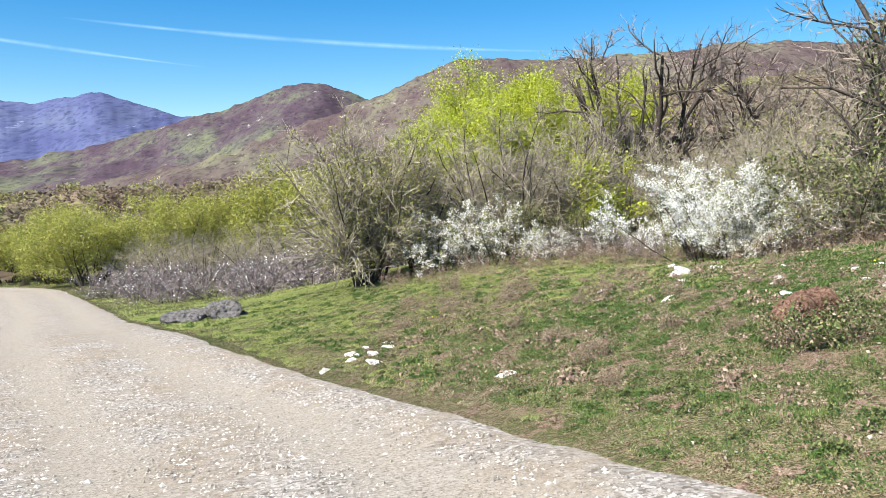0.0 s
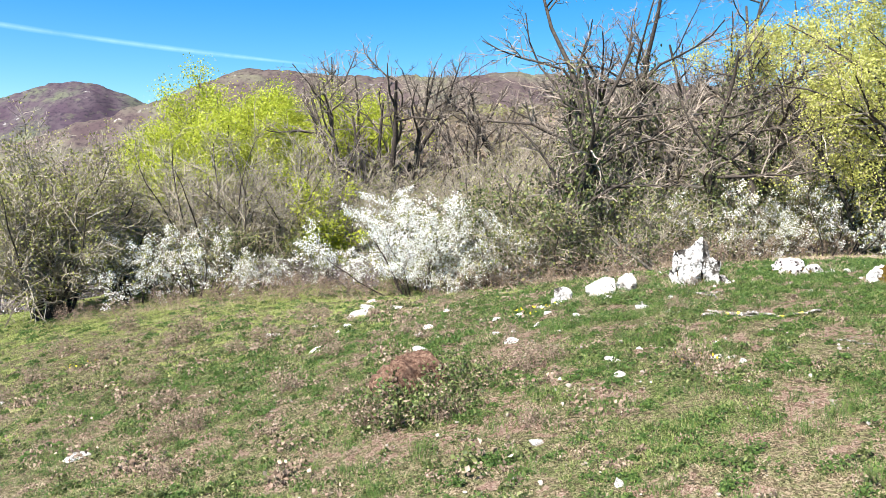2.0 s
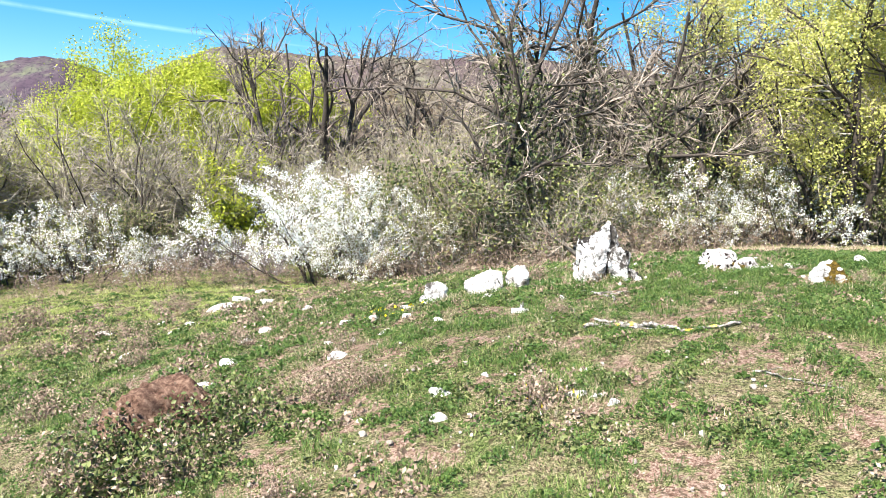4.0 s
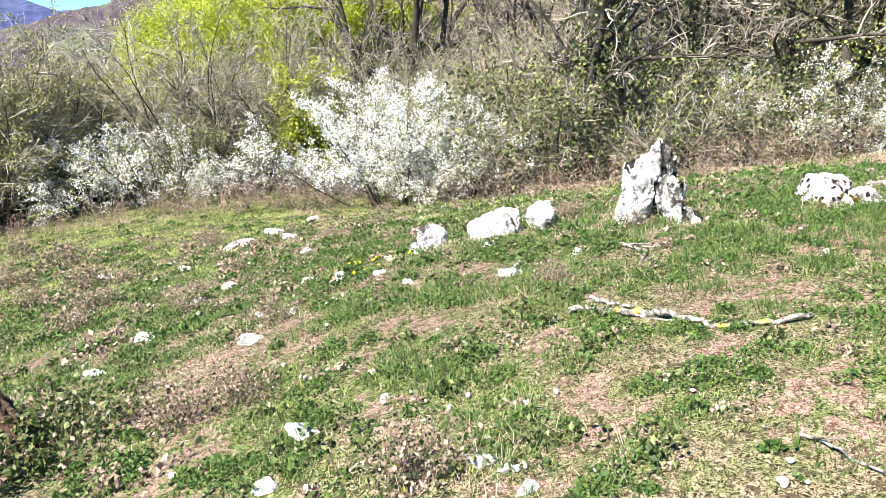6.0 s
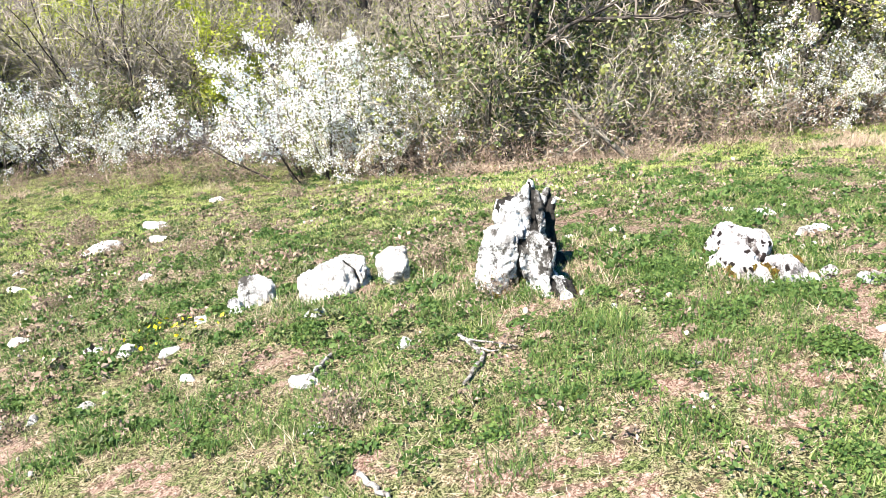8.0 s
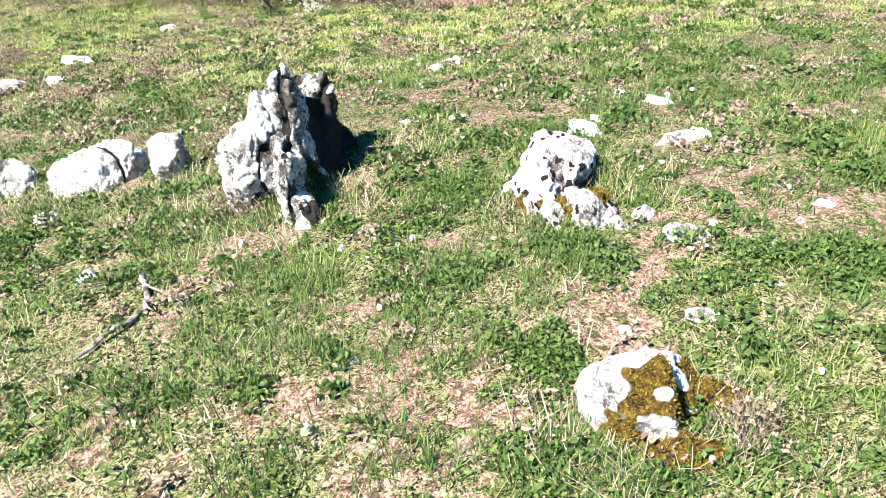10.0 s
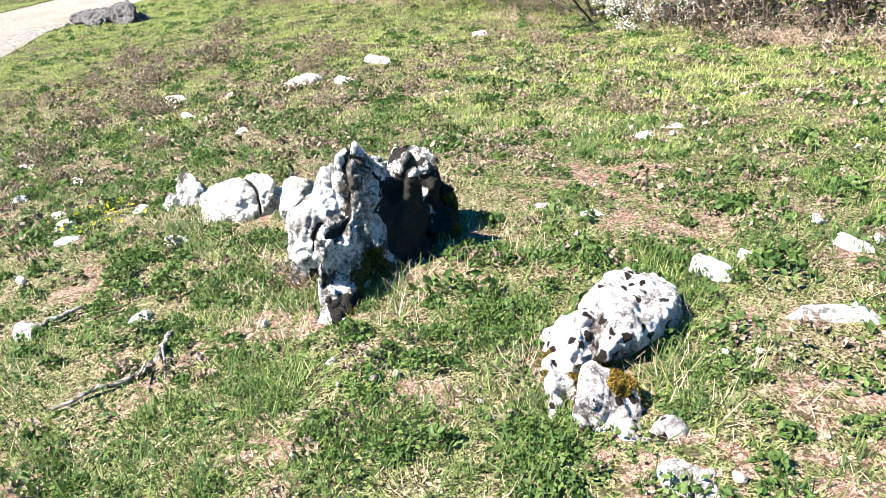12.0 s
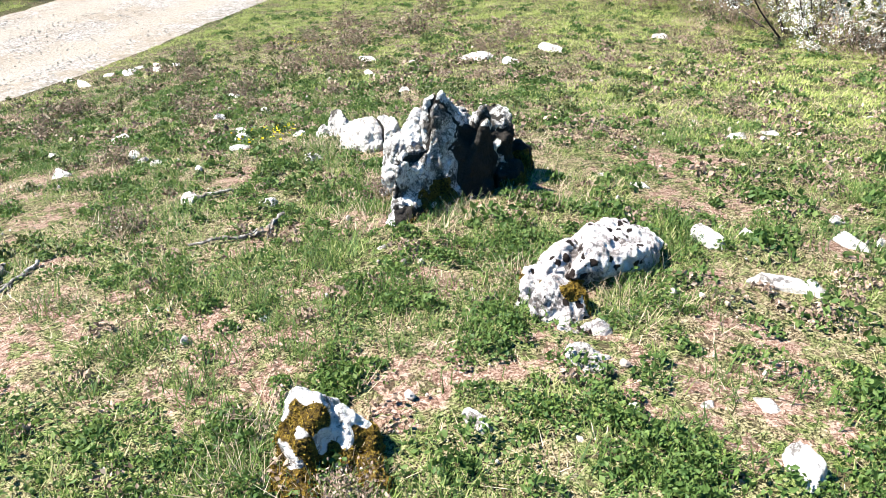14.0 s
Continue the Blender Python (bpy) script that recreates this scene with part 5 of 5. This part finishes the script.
# ---- cushions of small leaves ----
def cushions(name, label, mat, count, box, leaves, size, wide, high, seed):
    """Low domes of small leaves scattered in groups over the turf."""
    g = np.random.default_rng(seed)
    x, y = spots(g, count, box, lambda x, y: np.clip((fbm(x, y, 3.3, 3, seed) - 0.47) * 7, 0.04, 1) * np.clip(cover_at(x, y) * 2, 0.15, 1))
    n = len(x)
    r = wide * g.uniform(0.5, 1.3, (n, 1))
    a, u = g.uniform(0, 2 * np.pi, (n, leaves)), np.sqrt(g.uniform(0, 1, (n, leaves)))
    px, py = x[:, None] + np.cos(a) * u * r, y[:, None] + np.sin(a) * u * r * 0.8
    pz = lie(px, py) + high * (r / wide) * (1 - u**2) * g.uniform(0.25, 1, (n, leaves)) + 0.006
    v, f = flakes(np.stack([px, py, pz], -1).reshape(-1, 3), size, g, 0.6)
    tagged(solid(name, v, f, mat), label, "herbs", kind="stuff")


cushions("clover", "deep green clover cushions in the turf", M_DEEP, 1500, (4.4, 5.4, 11.6, 12.0), 90, 0.010, 0.08, 0.06, 821)
cushions("low_herbs", "dark green low herbs round the rocks", M_DEEP, 1500, (7.2, 7.6, 11.8, 10.2), 70, 0.009, 0.075, 0.045, 877)
cushions("herb_cushions", "fresh green herb cushions in the turf", M_HERB, 2600, (1.5, 4.6, 12.0, 14.0), 60, 0.013, 0.07, 0.05, 834)
cushions("dry_litter", "small cushions of withered brown leaves", M_DRYTWIG, 3400, (-1.5, 4.4, 12.0, 18.5), 46, 0.012, 0.08, 0.055, 847)
cushions("dark_clumps", "dark leafy clumps among dead stalks in the meadow", M_IVY, 1700, (-1.0, 5.0, 7.5, 16.0), 50, 0.015, 0.075, 0.10, 881)
cushions("far_herbs", "dark herb clumps in the far meadow", M_HERB, 3800, (-12.0, 10.0, 14.0, 24.0), 40, 0.022, 0.11, 0.07, 855)



g = np.random.default_rng(871)
x, y = spots(g, 30000, (-3.0, 4.0, 13.0, 19.0), lambda x, y: np.clip((fbm(x, y, 2.4, 3, 873) - 0.50) * 8, 0.02, 1))
v, f = tufts(x, y, 7, g.uniform(0.02, 0.055, len(x)), 0.0024, 1.8, g, 0.02)
tagged(solid("straw_tufts", v, f, M_STRAW), "tufts of bleached straw in the turf", "grass", kind="stuff")


def dead_fringe():
    """Dry brown grass and bracken where the meadow meets the hedge."""
    g = np.random.default_rng(905)
    foot = spline(np.array([(0.2, 20.4), (4.0, 19.2), (7.4, 18.0), (9.0, 17.0), (10.4, 16.5), (11.6, 16.1), (13.2, 15.5), (15.4, 14.4), (17.5, 13.0)]), 40)
    pick = foot[g.integers(0, len(foot), 14000)]
    wide = 0.15 + 0.45 * np.clip((pick[:, 0] - 8) / 4, 0, 1)
    x, y = pick[:, 0] + g.normal(size=14000) * 0.22, pick[:, 1] + g.normal(size=14000) * wide
    keep = g.uniform(0, 1, 14000) < np.clip((fbm(x, y, 1.7, 3, 907) - 0.46) * 6, 0, 1) * np.clip(0.25 + (x - 6) / 5, 0.15, 1)
    x, y = x[keep], y[keep]
    v, f = tufts(x, y, 6, g.uniform(0.04, 0.19, len(x)), 0.004, 1.5, g, 0.05)
    tagged(solid("dead_fringe", v, f, M_FRINGE), "dry tan grass and bracken along the hedge foot", "grass", kind="stuff")


dead_fringe()


# ---- stone chips ----
x, y = spots(g, 2600, (2.2, 5.6, 11.5, 14.5), lambda x, y: np.clip((fbm(x, y, 1.3, 3, 131) - 0.44) * 5, 0.05, 1))
s = 0.005 + 0.017 * g.uniform(0, 1, len(x)) ** 4
base_v, base_f = lump(733, 2, 8, 0.2, 1.0)
p = base_v[None] * s[:, None, None] * g.uniform(0.6, 1.3, (len(x), 1, 3)) * (1, 1, 0.6) + np.stack([x, y, lie(x, y) + 0.012], 1)[:, None]
f = (np.arange(len(x))[:, None, None] * len(base_v) + base_f[None]).reshape(-1, 3)
M_CHIP = foliage("stone_chip", [(0.17, 0.14, 0.12), (0.30, 0.26, 0.225), (0.48, 0.44, 0.40)], 0.0, 0.9)
tagged(solid("stone_chips", p.reshape(-1, 3), f, M_CHIP), "small pale stone chips strewn over the meadow", "stones", kind="stuff")


# ---- gravel ----
x, y = g.uniform(-7, 3.5, 100000), g.uniform(2.5, 19, 100000)
away = off_road(x, y) / (ROAD_W / 2)
ok = (away < 0.86) & (g.uniform(0, 1, len(x)) < np.clip((19 - y) / 10, 0, 1)) & (g.uniform(0, 1, len(x)) < 0.2 + 0.8 * np.clip(np.abs(np.abs(away) - 0.45) * 7 - 0.4, 0, 1))
x, y, away = x[ok], y[ok], away[ok]
s = 0.004 + 0.022 * g.uniform(0, 1, len(x)) ** 5
octa = np.array([(1, 0, 0), (0, 1, 0), (-1, 0, 0), (0, -1, 0), (0, 0, 0.8)])
p = octa[None] * s[:, None, None] * g.uniform(0.6, 1.3, (len(x), 5, 3)) + np.stack([x, y, land(x, y) + 0.006 + 0.035 * (1 - away**2) - 0.03 * np.exp(-(((away - 0.45) / 0.17) ** 2))], 1)[:, None]
f = (np.arange(len(x))[:, None, None] * 5 + np.array([(0, 1, 4), (1, 2, 4), (2, 3, 4), (3, 0, 4)])[None]).reshape(-1, 3)
M_GRAVEL = foliage("gravel_stone", [(0.10, 0.09, 0.078), (0.26, 0.24, 0.21), (0.48, 0.455, 0.42)], 0.0, 0.9)
tagged(solid("gravel", p.reshape(-1, 3), f, M_GRAVEL), "loose pale gravel on the track", "gravel", kind="stuff")

# ---- vapour trails ----
def trail(name, a, b, width, seed):
    """A thin white trail high in the sky between two bearings and elevations."""
    u = np.linspace(0, 1, 60)
    az, el = np.radians(a[0] + (b[0] - a[0]) * u), np.radians(a[1] + (b[1] - a[1]) * u)
    w = np.radians(width) * (0.35 + 0.65 * np.sin(np.pi * u)) * (0.7 + 0.6 * fbm(u * 9, u * 0, 1.0, 3, seed))
    rows = [np.stack([np.sin(az) * np.cos(el + s * w), np.cos(az) * np.cos(el + s * w), np.sin(el + s * w)], 1) * 4300 for s in (-0.5, 0.0, 0.5)]
    v = np.stack(rows, 1).reshape(-1, 3)
    i = np.arange(180).reshape(60, 3)
    f = np.stack([i[:-1, :-1], i[1:, :-1], i[1:, 1:], i[:-1, 1:]], -1).reshape(-1, 4)
    m = Mat("vapour", 1.0, 0.0)
    # Emission replaces the sunlight on the vapour; the trail is no lamp.
    e, t, mx = m.node("ShaderNodeEmission", Strength=1.1), m.t.nodes.new("ShaderNodeBsdfTransparent"), m.t.nodes.new("ShaderNodeMixShader")
    e.inputs[0].default_value = (0.62, 0.82, 1.0, 1)
    fade = m.mix(1.0, m.ramp(m.noise(0.006, 5, 0.6), [(0.3, (0.07, 0.07, 0.07)), (0.7, (0.24, 0.24, 0.24))]), m.ramp(m.attr("soft"), [(0.0, (0, 0, 0)), (1.0, (1, 1, 1))]), "MULTIPLY")
    m.link(fade, mx.inputs[0])
    m.link(t.outputs[0], mx.inputs[1])
    m.link(e.outputs[0], mx.inputs[2])
    m.link(mx.outputs[0], m.t.nodes["Material Output"].inputs[0])
    soft = (np.array([0, 1, 0])[None] * np.minimum(1, np.minimum(u, 1 - u) * 6)[:, None]).ravel()
    ob = solid(name, v, f, m.m, None, True, {"soft": soft})
    ob.visible_shadow = False
    tagged(ob, "thin white vapour trail in blue sky", "vapour trail", kind="structure")


trail("backdrop_trail", (-27, 11.1), (7, 9.2), 0.42, 5)
trail("backdrop_trail", (-40, 10.4), (-18, 8.3), 0.32, 9)
